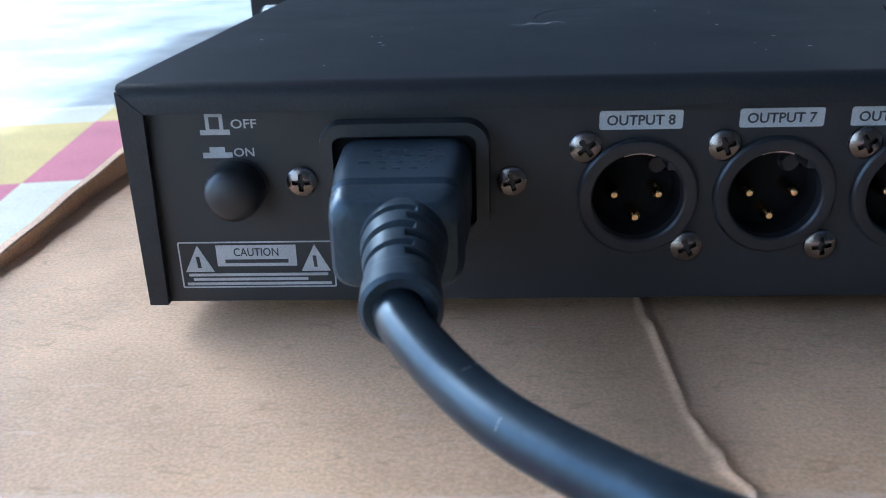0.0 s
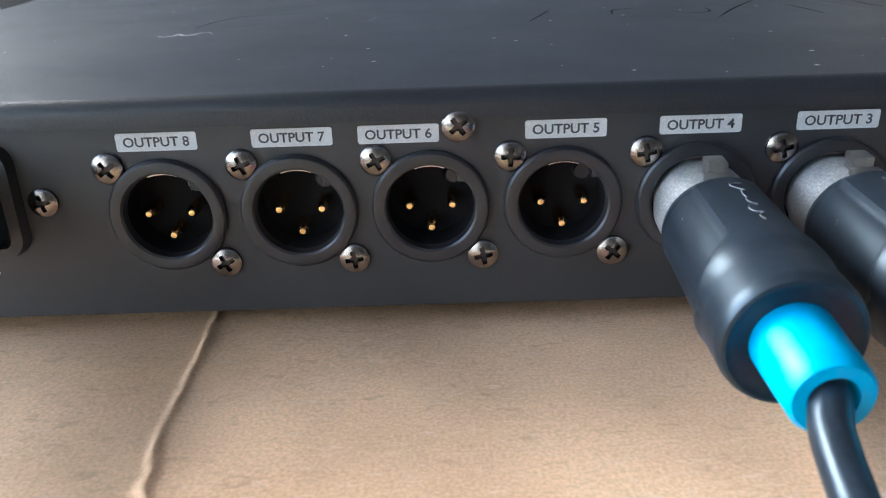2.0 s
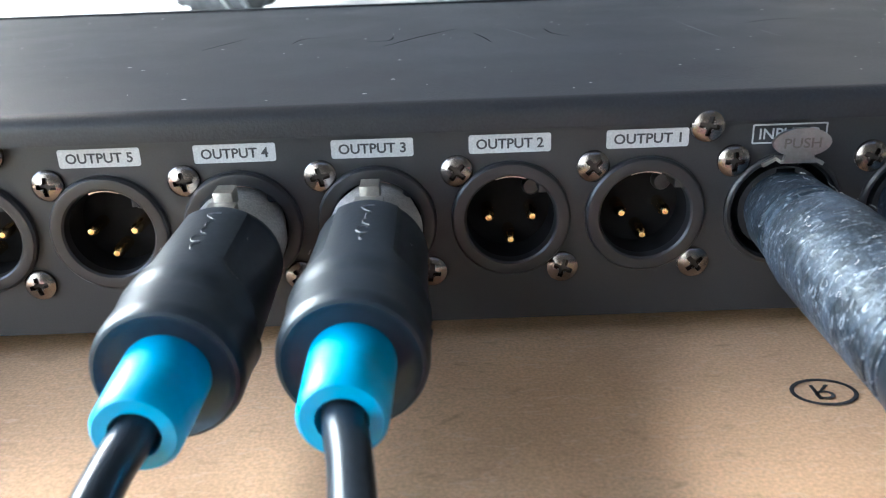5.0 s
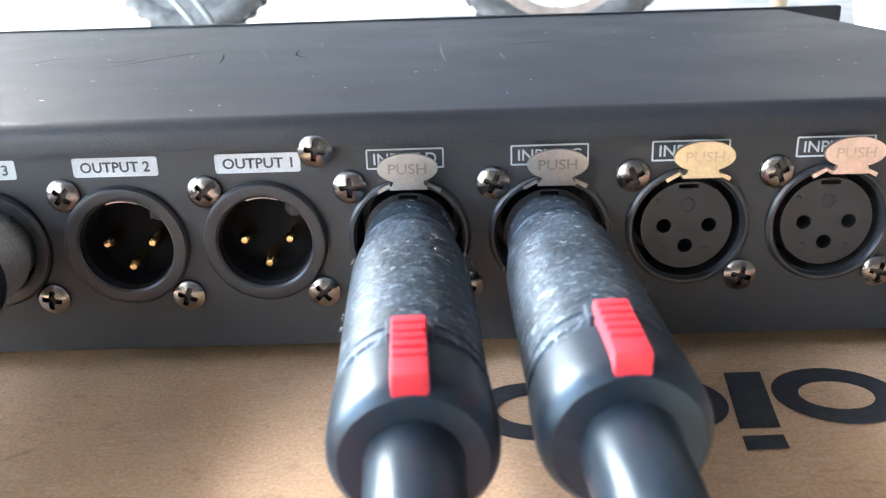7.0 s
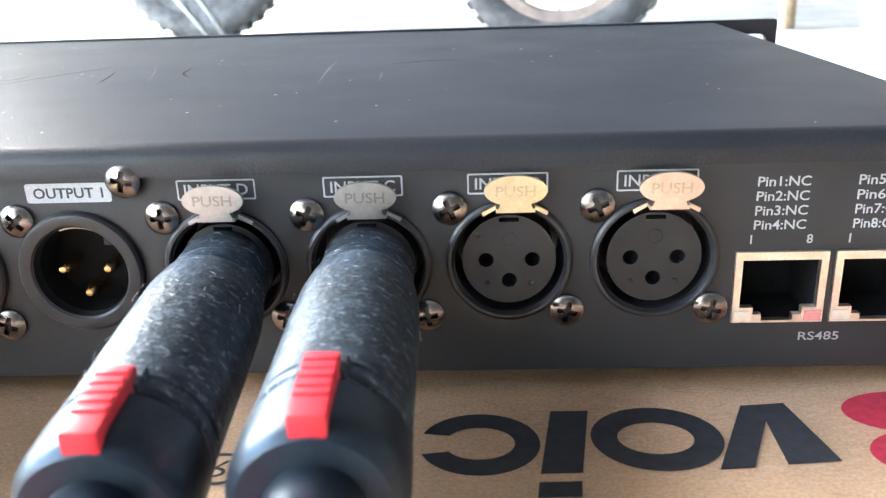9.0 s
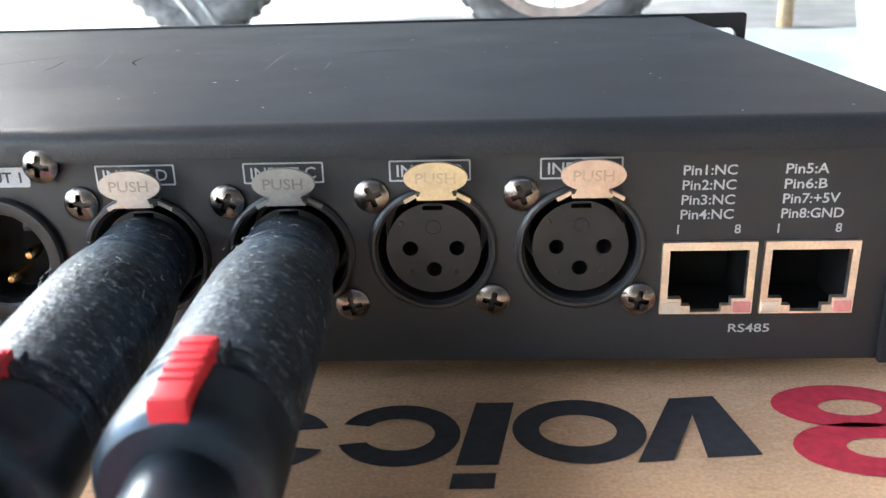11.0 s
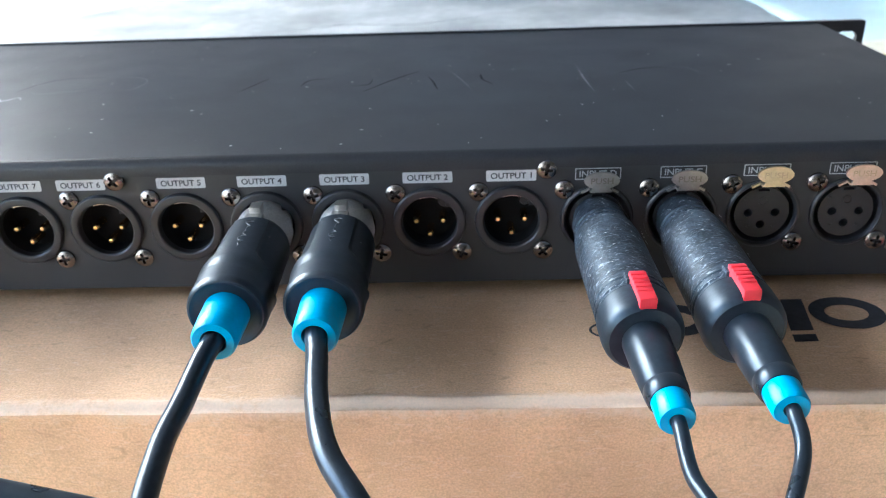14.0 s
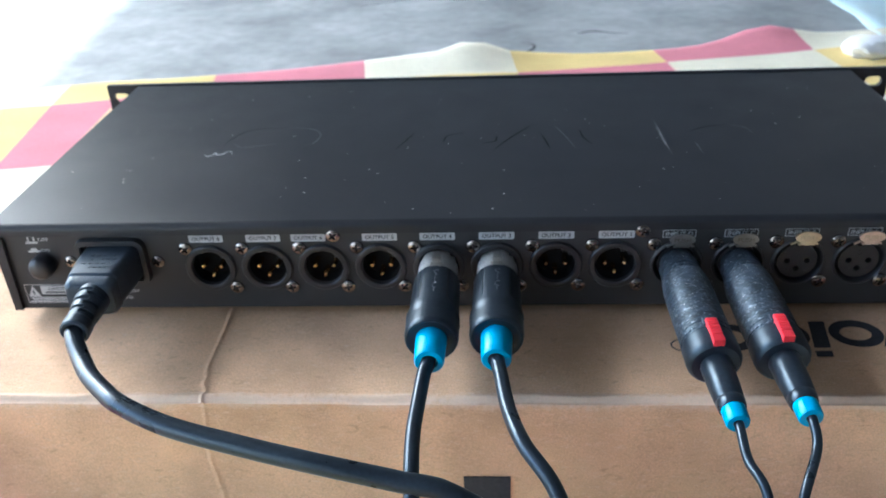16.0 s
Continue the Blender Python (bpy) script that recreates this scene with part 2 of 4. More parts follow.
def lathe(bm, profile, n=40, way=(0, -1, 0), at=(0, 0, 0), close=False):
    """Turn a profile of (distance along the axis, radius) round an axis."""
    m = Vector(way).to_track_quat("Z", "Y").to_matrix()
    rings = []
    for s, r in profile:
        if r <= 1e-7:
            rings.append([bm.verts.new(Vector(at) + m @ Vector((0, 0, s)))])
        else:
            rings.append([bm.verts.new(Vector(at) + m @ Vector((r * math.cos(2 * math.pi * k / n), r * math.sin(2 * math.pi * k / n), s))) for k in range(n)])
    pairs = list(zip(rings, rings[1:])) + ([(rings[-1], rings[0])] if close else [])
    for a, b in pairs:
        for k in range(n):
            j = (k + 1) % n
            quad = [a[k % len(a)], a[j % len(a)], b[j % len(b)], b[k % len(b)]]
            quad = [v for i, v in enumerate(quad) if v not in quad[:i]]
            if len(quad) > 2:
                bm.faces.new(quad)
    return bm


def spline(points, per=10):
    """Points along a smooth curve through the given ones."""
    p = [Vector(q) for q in points]
    p = [2 * p[0] - p[1], *p, 2 * p[-1] - p[-2]]
    out = []
    for a, b, c, d in zip(p, p[1:], p[2:], p[3:]):
        for k in range(per):
            t = k / per
            out.append(0.5 * (2 * b + (c - a) * t + (2 * a - 5 * b + 4 * c - d) * t * t + (3 * b - a - 3 * c + d) * t ** 3))
    return out + [p[-2]]


def tube(bm, path, radius, n=18, cap=True):
    """A tube along a path; radius is one number or one for each point."""
    path = [Vector(q) for q in path]
    radii = radius if isinstance(radius, (list, tuple)) else [radius] * len(path)
    side = Vector((0, 0, 1)) if abs((path[1] - path[0]).normalized().z) < 0.9 else Vector((1, 0, 0))
    rings = []
    for k, q in enumerate(path):
        d = (path[min(k + 1, len(path) - 1)] - path[max(k - 1, 0)]).normalized()
        side = (side - d * side.dot(d)).normalized()
        other = d.cross(side)
        rings.append([bm.verts.new(q + radii[k] * (side * math.cos(2 * math.pi * j / n) + other * math.sin(2 * math.pi * j / n))) for j in range(n)])
    for a, b in zip(rings, rings[1:]):
        for j in range(n):
            bm.faces.new((a[j], a[(j + 1) % n], b[(j + 1) % n], b[j]))
    if cap:
        bm.faces.new(rings[0])
        bm.faces.new(rings[-1])
    return bm


def outline(bm, loops, y0, y1):
    """Flat shape in x and z, with holes, drawn out from y0 to y1."""
    edges = []
    for loop in loops:
        vs = [bm.verts.new((x, y0, z)) for x, z in loop]
        edges += [bm.edges.new((a, b)) for a, b in zip(vs, vs[1:] + vs[:1])]
    made = bmesh.ops.triangle_fill(bm, edges=edges, use_beauty=True, use_dissolve=False)
    faces = [f for f in made["geom"] if isinstance(f, bmesh.types.BMFace)]
    more = bmesh.ops.extrude_face_region(bm, geom=faces)["geom"]
    for v in more:
        if isinstance(v, bmesh.types.BMVert):
            v.co.y = y1
    return bm


def circle(cx, cz, r, n=40, rz=None, a0=0.0, a1=2 * math.pi):
    whole = abs(a1 - a0 - 2 * math.pi) < 1e-6
    return [(cx + r * math.cos(a0 + (a1 - a0) * k / (n if whole else n - 1)), cz + (rz or r) * math.sin(a0 + (a1 - a0) * k / (n if whole else n - 1))) for k in range(n)]


def rounded(x0, z0, x1, z1, r, n=6):
    out = []
    for cx, cz, a in ((x1 - r, z1 - r, 0), (x0 + r, z1 - r, 90), (x0 + r, z0 + r, 180), (x1 - r, z0 + r, 270)):
        out += [(cx + r * math.cos(radians(a + 90 * k / n)), cz + r * math.sin(radians(a + 90 * k / n))) for k in range(n + 1)]
    return out


def lettering(body, height, mat, width=None, bold=0.012):
    """Raised lettering on a face that looks towards -y, its middle at the origin."""
    cu = bpy.data.curves.new("lettering", "FONT")
    cu.body, cu.size, cu.extrude, cu.offset = body, 1.0, 0.0, bold
    cu.resolution_u = 3
    ob = bpy.data.objects.new("lettering", cu)
    scene.collection.objects.link(ob)
    bpy.context.view_layer.update()
    me = bpy.data.meshes.new_from_object(ob.evaluated_get(bpy.context.evaluated_depsgraph_get()))
    bpy.data.objects.remove(ob)
    xs, ys = [v.co.x for v in me.vertices], [v.co.y for v in me.vertices]
    tall = height / (max(ys) - min(ys))
    wide = width / (max(xs) - min(xs)) if width else tall
    mx, my = (max(xs) + min(xs)) / 2, (max(ys) + min(ys)) / 2
    for v in me.vertices:
        v.co = ((v.co.x - mx) * wide, 0, (v.co.y - my) * tall)
    me.materials.clear()
    me.materials.append(mat)
    return me


# ---- setting ----
FLOOR_Z, BOX_TOP = -0.074, -0.004


def ground():
    bm = bmesh.new()
    bmesh.ops.create_grid(bm, x_segments=60, y_segments=60, size=40)
    tagged(part("floor", bm, CEMENT, None, "grey worn cement floor with stains and cracks", (0, 0, FLOOR_Z)), category="floor", kind="structure")


ground()


def crack(points, wide):
    b = bmesh.new()
    pts = spline([(x, y, 0) for x, y in points], 5)
    left, right = [], []
    for k, q in enumerate(pts):
        d = (pts[min(k + 1, len(pts) - 1)] - pts[max(k - 1, 0)]).normalized()
        w = wide * (0.35 + 0.65 * math.sin(math.pi * k / (len(pts) - 1))) * (0.7 + 0.6 * noise.noise((q.x * 60, q.y * 60, 4)))
        side = Vector((-d.y, d.x, 0)) * w / 2
        jit = Vector((0.004 * noise.noise((q.x * 40, q.y * 40, 1)), 0.004 * noise.noise((q.x * 40, q.y * 40, 8)), 0.0003))
        left.append(b.verts.new(q + side + jit))
        right.append(b.verts.new(q - side + jit))
    for k in range(len(pts) - 1):
        b.faces.new((left[k], left[k + 1], right[k + 1], right[k]))
    part("crack", b, material("dark_crack", (0.06, 0.06, 0.06), 0.9, 0, 0.2, 200, 0.2, 30, 0), floor_)


floor_ = bpy.data.objects["floor"]
crack([(0.128, 0.585), (0.150, 0.612), (0.178, 0.634), (0.186, 0.655), (0.172, 0.668)], 0.005)
crack([(0.240, 0.70), (0.262, 0.706), (0.30, 0.695)], 0.006)
crack([(-0.05, 0.86), (0.02, 0.90), (0.10, 0.885), (0.2, 0.93)], 0.005)


def slab(name, lo, hi, mat, label):
    bm = box(bmesh.new(), lo, hi)
    tagged(part(name, bm, mat, None, label, smooth=False), label, "wall" if "wall" in name else "ceiling", kind="structure")


# the dark walls are unseen, added to keep skylight off the unit
slab("block_wall_south", (-0.7, -2.4, FLOOR_Z), (2.2, -2.2, 2.3), BLOCK_DARK, "unseen dark wall added to cut light from behind")
# unseen reflector, added to throw sunlight back onto the rear panel
slab("bounce_wall_southwest", (-3.8, -2.4, FLOOR_Z), (-0.7, -2.2, 2.3), BOUNCE_PALE, "unseen pale wall added to bounce light from the left")
slab("block_wall_east", (2.0, -2.2, FLOOR_Z), (2.2, 6.5, 2.3), BLOCK_DARK, "unseen dark wall added to cut light from the right")
slab("block_wall_north", (-5.0, 6.5, FLOOR_Z), (4.2, 6.7, 5.0), BLOCK_DARK, "unseen dark wall added to cut skylight from the far side")
# unseen roof, added and outlined so that its shadow fills the shade polygon
bm = bmesh.new()
reach = Vector((SUN_WAY.x, SUN_WAY.y)) * ((2.3 - FLOOR_Z) / SUN_WAY.z)
shade = [(-0.44, -3.8), (-0.38, 0.60), (-0.42, 1.0), (-0.27, 1.35), (0.05, 1.75), (0.9, 2.05), (4.16, 2.2), (4.16, -3.8)]
verts = [bm.verts.new((x + reach.x, y + reach.y, 2.3)) for x, y in shade]
face = bm.faces.new(verts)
up = bmesh.ops.extrude_face_region(bm, geom=[face])["geom"]
for v in up:
    if isinstance(v, bmesh.types.BMVert):
        v.co.z = 2.4
tagged(part("ceiling", bm, SHADE_ROOF, None, "unseen dark roof added to shade the unit", smooth=False), category="ceiling", kind="structure")


# ---- tablecloth ----
def tablecloth():
    bm = bmesh.new()
    cell, sub = 0.163, 6
    turn = Matrix.Rotation(radians(8.0), 3, "Z")
    n, m0 = 10, 8
    grid = {}
    for i in range(n * sub + 1):
        for j in range(m0 * sub + 1):
            last = max(0, j - (m0 - 1) * sub)
            u, v = -0.739 + i * cell / sub, 0.524 + (min(j, (m0 - 1) * sub) / sub - (m0 - 1)) * cell + last * 0.009
            p = turn @ Vector((u, v, 0))
            z = 0.004 + 0.0025 * math.sin(9 * p.x + 4 * p.y) + 0.003 * noise.noise((p.x * 7, p.y * 7, 0))
            far = last / sub
            z += far * 0.010 * max(0, math.sin(7 * p.x + 0.9)) ** 3 + far * 0.013 * math.exp(-((p.x - 0.115) / 0.020) ** 2) + far * 0.016 * math.exp(-((p.x - 0.445) / 0.045) ** 2)
            p.y += far * (0.02 * noise.noise((p.x * 5, 3, 0)))
            grid[i, j] = bm.verts.new((p.x, p.y, FLOOR_Z + max(z, 0.002)))
    for i in range(n * sub):
        for j in range(m0 * sub):
            f = bm.faces.new((grid[i, j], grid[i + 1, j], grid[i + 1, j + 1], grid[i, j + 1]))
            a, b = i // sub - 6, m0 - 1 - j // sub
            f.material_index = (1, 0, 2)[(a + b) % 3]
    ob = part("tablecloth", bm, [PINK, YELLOW, CREAM], None)
    mod = ob.modifiers.new("thickness", "SOLIDIFY")
    mod.thickness, mod.offset = 0.001, 1
    tagged(ob, "pink, yellow and cream checked cloth spread on the floor", "tablecloth")


tablecloth()


# ---- carton ----
BX0, BX1, BY0, BY1 = -0.142, 0.408, -0.0607, 0.258
carton = thing("cardboard_box", (0.13, 0.1, FLOOR_Z + 0.006), "plain brown corrugated cardboard box, creased, lying flat", "box")
off = carton.location


def carton_body():
    bm = bmesh.new()
    # top and front as one bent sheet with a pressed fold line across it
    ny, nz = 110, 16
    xs = sorted([BX0 + (BX1 - BX0) * k / 260 for k in range(261)] + [0.0081 + 0.0135 * k / 48 for k in range(49)])
    nx = len(xs) - 1
    ys = [BY1 + (-0.046 - BY1) * k / ny for k in range(ny + 1)] + [-0.046 + (BY0 + 0.046) * k / 24 for k in range(1, 25)]
    rows = [("t", y) for y in ys] + [("f", BOX_TOP - (BOX_TOP - FLOOR_Z - 0.006) * k / nz) for k in range(1, nz + 1)]
    grid = []
    for side, v in rows:
        line = []
        for k in range(nx + 1):
            x = xs[k]
            run = v if side == "t" else BY0
            fold = math.exp(-((x - 0.0130 + 0.09 * min(run, 0.0) - 0.0012 * math.sin(v * 70 + 1) - 0.0026 * noise.noise((v * 45, 1, 1)) - 0.0016 * noise.noise((v * 210, 6, 1))) / (0.00095 + 0.0005 * noise.noise((v * 90, 3, 3)))) ** 2)
            wave = (0.0005 * noise.noise((x * 16, v * 18, 3)) + 0.0002 * noise.noise((x * 50, v * 50, 7))) * (1.6 - 1.4 * min(max((x - 0.16) / 0.045, 0.0), 1.0))
            if side == "t":
                round_off = 0.0016 * math.exp(-((v - BY0) / 0.0022) ** 2)
                lip = 0.0030 + 0.0012 * noise.noise((x * 30, 4, 2)) + 0.0006 * noise.noise((x * 120, 4, 2))
                round_off -= 0.0007 * math.exp(-((v - BY0 - lip) / 0.0012) ** 2) * (1 + 0.9 * noise.noise((x * 55, 8, 2)))
                line.append(bm.verts.new((x, v, BOX_TOP + 0.0008 * fold * (0.75 + 1.1 * noise.noise((v * 110, 5, 5))) + wave - round_off)))
            else:
                line.append(bm.verts.new((x + 0.0, BY0 - 0.0006 * fold + wave + 0.0006 * math.sin(x * 30) - 0.0002, v)))
        grid.append(line)
    for a, b in zip(grid, grid[1:]):
        for k in range(nx):
            bm.faces.new((a[k], a[k + 1], b[k + 1], b[k]))
    low, back = FLOOR_Z + 0.006, grid[0]
    for edge in ([r[0] for r in grid], [r[-1] for r in grid]):
        foot = bm.verts.new((edge[0].co.x, BY1, low))
        bm.faces.new([*edge, foot])
    f0, f1 = bm.verts.new((BX0, BY1, low)), bm.verts.new((BX1, BY1, low))
    bm.faces.new([*back, f1, f0])
    bm.faces.new([*grid[-1], f1, f0])
    bmesh.ops.remove_doubles(bm, verts=bm.verts, dist=1e-6)
    for v in bm.verts:
        v.co -= off
    part("carton", bm, CARD_BENT, carton)


carton_body()


# the side flap stands a little proud of the top, rising towards the back
bm = bmesh.new()
lines = []
for k in range(41):
    y = -0.05 + 0.30 * k / 40
    top = max(BOX_TOP + 0.0006, -0.0024 + 0.0475 * y + 0.0004 * noise.noise((y * 60, 2, 5)))
    lean = 0.0005 * noise.noise((y * 25, 7, 5))
    lines.append([bm.verts.new(q) for q in ((-0.1395 + lean, y, BOX_TOP - 0.012), (-0.1396 + lean, y, top - 0.0004), (-0.1401 + lean, y, top), (-0.1428 + lean, y, top - 0.0002), (-0.1432, y, top - 0.0008), (-0.1436, y, BOX_TOP - 0.012))])
for p, q in zip(lines, lines[1:]):
    for j in range(6):
        bm.faces.new((p[j], p[(j + 1) % 6], q[(j + 1) % 6], q[j]))
bm.faces.new(lines[0])
bm.faces.new(lines[-1])
bmesh.ops.translate(bm, vec=-off, verts=bm.verts)
part("side_flap", bm, CARD, carton, "raised brown side flap")


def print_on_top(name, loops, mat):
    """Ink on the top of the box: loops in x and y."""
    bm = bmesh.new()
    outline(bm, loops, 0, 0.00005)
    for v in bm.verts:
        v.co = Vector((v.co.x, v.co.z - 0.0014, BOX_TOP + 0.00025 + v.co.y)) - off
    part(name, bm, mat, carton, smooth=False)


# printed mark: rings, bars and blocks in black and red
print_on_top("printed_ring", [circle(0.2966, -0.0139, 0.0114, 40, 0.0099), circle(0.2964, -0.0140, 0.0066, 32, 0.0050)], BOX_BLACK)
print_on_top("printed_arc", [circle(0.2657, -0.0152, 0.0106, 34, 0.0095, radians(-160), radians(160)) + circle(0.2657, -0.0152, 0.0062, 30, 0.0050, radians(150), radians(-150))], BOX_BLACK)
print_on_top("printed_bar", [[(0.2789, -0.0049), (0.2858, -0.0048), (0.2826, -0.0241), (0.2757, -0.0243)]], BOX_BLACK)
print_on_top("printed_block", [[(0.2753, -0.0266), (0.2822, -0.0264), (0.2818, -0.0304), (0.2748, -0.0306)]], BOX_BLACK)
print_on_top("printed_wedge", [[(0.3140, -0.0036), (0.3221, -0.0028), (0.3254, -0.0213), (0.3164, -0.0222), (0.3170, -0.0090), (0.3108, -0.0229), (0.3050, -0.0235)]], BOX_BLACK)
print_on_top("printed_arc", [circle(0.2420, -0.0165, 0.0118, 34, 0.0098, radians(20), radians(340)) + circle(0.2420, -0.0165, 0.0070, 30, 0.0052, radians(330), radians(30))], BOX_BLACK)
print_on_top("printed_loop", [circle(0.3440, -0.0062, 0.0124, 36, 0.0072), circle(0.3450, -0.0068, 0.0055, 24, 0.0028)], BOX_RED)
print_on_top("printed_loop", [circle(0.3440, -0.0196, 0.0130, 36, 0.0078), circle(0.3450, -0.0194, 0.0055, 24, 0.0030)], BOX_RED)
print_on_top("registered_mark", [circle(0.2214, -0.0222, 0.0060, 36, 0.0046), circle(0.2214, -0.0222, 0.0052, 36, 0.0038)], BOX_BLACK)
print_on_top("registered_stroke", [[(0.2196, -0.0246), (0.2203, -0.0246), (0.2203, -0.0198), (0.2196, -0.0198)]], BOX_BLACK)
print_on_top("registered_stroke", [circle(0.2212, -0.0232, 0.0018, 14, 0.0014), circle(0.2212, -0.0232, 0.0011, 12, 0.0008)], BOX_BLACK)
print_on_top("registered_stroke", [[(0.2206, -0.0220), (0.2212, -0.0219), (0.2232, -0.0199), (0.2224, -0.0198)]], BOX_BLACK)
bm = box(bmesh.new(), (0.1255, BY0 - 0.0014, -0.068), (0.1455, BY0 - 0.0008, -0.0445))
bmesh.ops.translate(bm, vec=-off, verts=bm.verts)
part("printed_square", bm, BOX_BLACK, carton, smooth=False)

# ---- rack unit ----
XL, XR, ZB, ZT, DEPTH = -0.0890, 0.3560, 0.0017, 0.0471, 0.186
unit = thing("rack_processor", (0, 0, 0), "black scuffed rack-mount audio processor standing on the cardboard box", "audio processor")
P = 0.0261
OUT = [(i * P + 0.0101, 0.0235) for i in range(8)]
IN = [(0.2198, 0.0234), (0.2461, 0.0234), (0.2717, 0.0240), (0.2978, 0.0240)]
RJ = [0.3204, 0.3381]


def cover():
    bm = bmesh.new()
    # bent sheet: top, rounded bend and rear lip, mitred at both ends
    bend, thick, low, lip = 0.0030, 0.0013, ZT - 0.0056, -0.0018
    outer = [(DEPTH, ZT)] + [(lip + bend - bend * math.sin(radians(a)), ZT - bend + bend * math.cos(radians(a))) for a in range(0, 91, 15)] + [(lip, low)]
    inner = [(lip + thick, low)] + [(lip + bend - (bend - thick) * math.sin(radians(a)), ZT - bend + (bend - thick) * math.cos(radians(a))) for a in range(90, -1, -15)] + [(DEPTH, ZT - thick)]
    ends = []
    for x, sgn in ((XL, 1), (XR, -1)):
        ends.append([bm.verts.new((x + sgn * (max(0.0, ZT - 0.0008 - z) * 1.05 if y < 0.0005 else 0.0), y, z)) for y, z in outer + inner])
    for k in range(len(ends[0])):
        j = (k + 1) % len(ends[0])
        bm.faces.new((ends[0][k], ends[0][j], ends[1][j], ends[1][k]))
    for e in ends:
        bm.faces.new(e)
    box(bm, (XL, -0.0016, ZB), (XL + 0.0014, DEPTH, ZT - 0.0015), 0.0003)
    box(bm, (XR - 0.0014, -0.0016, ZB), (XR, DEPTH, ZT - 0.0015), 0.0003)
    part("cover", bm, PAINT, unit, "dark satin painted steel cover with scratches")
    for n, loop in (("side_lip", [(XL + 0.0002, ZT - 0.0012), (XL + 0.0050, ZT - 0.0056), (XL + 0.0040, ZB), (XL + 0.0002, ZB)]),
                    ("side_lip", [(XR - 0.0002, ZT - 0.0012), (XR - 0.0050, ZT - 0.0056), (XR - 0.0040, ZB), (XR - 0.0002, ZB)])):
        bm = outline(bmesh.new(), [loop], -0.0019, -0.0004)
        part(n, bm, PAINT, unit)
    bm = box(bmesh.new(), (XL + 0.001, 0.0006, ZB), (XR - 0.001, DEPTH, ZB + 0.001))
    part("bottom_plate", bm, PAINT, unit)


cover()


def rear_panel():
    loops = [[(XL + 0.0015, ZB), (XR - 0.0015, ZB), (XR - 0.0015, ZT - 0.0015), (XL + 0.0015, ZT - 0.0015)]]
    loops += [circle(x, z, 0.0094) for x, z in OUT] + [circle(x, z, 0.0100) for x, z in IN]
    loops += [[(x - 0.0076, 0.0111), (x + 0.0076, 0.0111), (x + 0.0076, 0.0247), (x - 0.0076, 0.0247)] for x in RJ]
    part("rear_panel", outline(bmesh.new(), loops, 0.0, 0.001), PANEL, unit, smooth=False)


rear_panel()


def front_panel():
    x0, x1 = -0.1097, 0.3796
    slots = []
    for sx in (x0 + 0.0085, x1 - 0.0085):
        for sz in (0.0083, 0.0393):
            slots.append(rounded(sx - 0.0052, sz - 0.0033, sx + 0.0052, sz + 0.0033, 0.0032))
    part("front_panel", outline(bmesh.new(), [rounded(x0, ZB + 0.0005, x1, ZT + 0.0008, 0.0012), *slots], DEPTH, DEPTH + 0.003), PAINT, unit, "black front plate with slotted rack ears")


front_panel()
for fx in (XL + 0.035, XR - 0.035):
    for fy in (0.03, 0.155):
        part("foot", lathe(bmesh.new(), [(0, 0), (0, 0.008), (0.0048, 0.007), (0.0058, 0.006), (0.0058, 0)], 20, (0, 0, -1)), RUBBER, unit, loc=(fx, fy, ZB + 0.0008))


def screw_mesh(r=0.0031, high=0.0017):
    """A pan-head screw with a cross recess."""
    bm = bmesh.new()
    n = 37
    dome = lambda x, z: high * math.sqrt(max(0.0, 1 - 0.80 * (x * x + z * z) / (r * r)))
    cut = lambda x, z: min(abs(x), abs(z)) < 0.00042 and max(abs(x), abs(z)) < 0.00175 or x * x + z * z < 0.00000055
    grid = {}
    for i in range(n):
        for j in range(n):
            u, v = 2 * i / (n - 1) - 1, 2 * j / (n - 1) - 1
            x, z = r * u * math.sqrt(1 - v * v / 2), r * v * math.sqrt(1 - u * u / 2)
            h = dome(x, z) - (0.0012 if cut(x, z) else 0.0)
            grid[i, j] = bm.verts.new((x, -h, z))
    for i in range(n - 1):
        for j in range(n - 1):
            q = [grid[i, j], grid[i + 1, j], grid[i + 1, j + 1], grid[i, j + 1]]
            f = bm.faces.new(q)
            f.material_index = int(all(cut(p.co.x, p.co.z) for p in q))
    rim = [e for e in bm.edges if e.is_boundary]
    low = bmesh.ops.extrude_edge_only(bm, edges=rim)["geom"]
    for v in low:
        if isinstance(v, bmesh.types.BMVert):
            v.co.y = 0.0002
    return mesh_of(bm, [STEEL, CROSS_DARK], True, "screw")


SCREW = screw_mesh()
turns = random.Random(5)


def screw(parent, x, z, y=0.0, size=1.0):
    ob = put("screw", SCREW, parent, (x, y, z), rot=(0, turns.uniform(0, 1.5), 0))
    ob.scale = (size, size, size)
    return ob


def ring_mesh():
    bm = lathe(bmesh.new(), [(-0.0005, 0.0117), (0.0011, 0.0116), (0.0016, 0.0112), (0.0017, 0.0108), (0.0015, 0.0092), (0.0011, 0.0088), (-0.0010, 0.0086)], 56)
    return mesh_of(bm, SOCKET, True, "shell")


def cup_mesh():
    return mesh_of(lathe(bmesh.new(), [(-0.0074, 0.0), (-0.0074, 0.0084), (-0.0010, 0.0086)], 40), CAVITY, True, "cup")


def pin_mesh():
    return mesh_of(lathe(bmesh.new(), [(-0.0075, 0.00122), (-0.0022, 0.00122), (-0.0011, 0.00108), (-0.0005, 0.0006), (-0.0004, 0)], 18), GOLD, True, "pin")


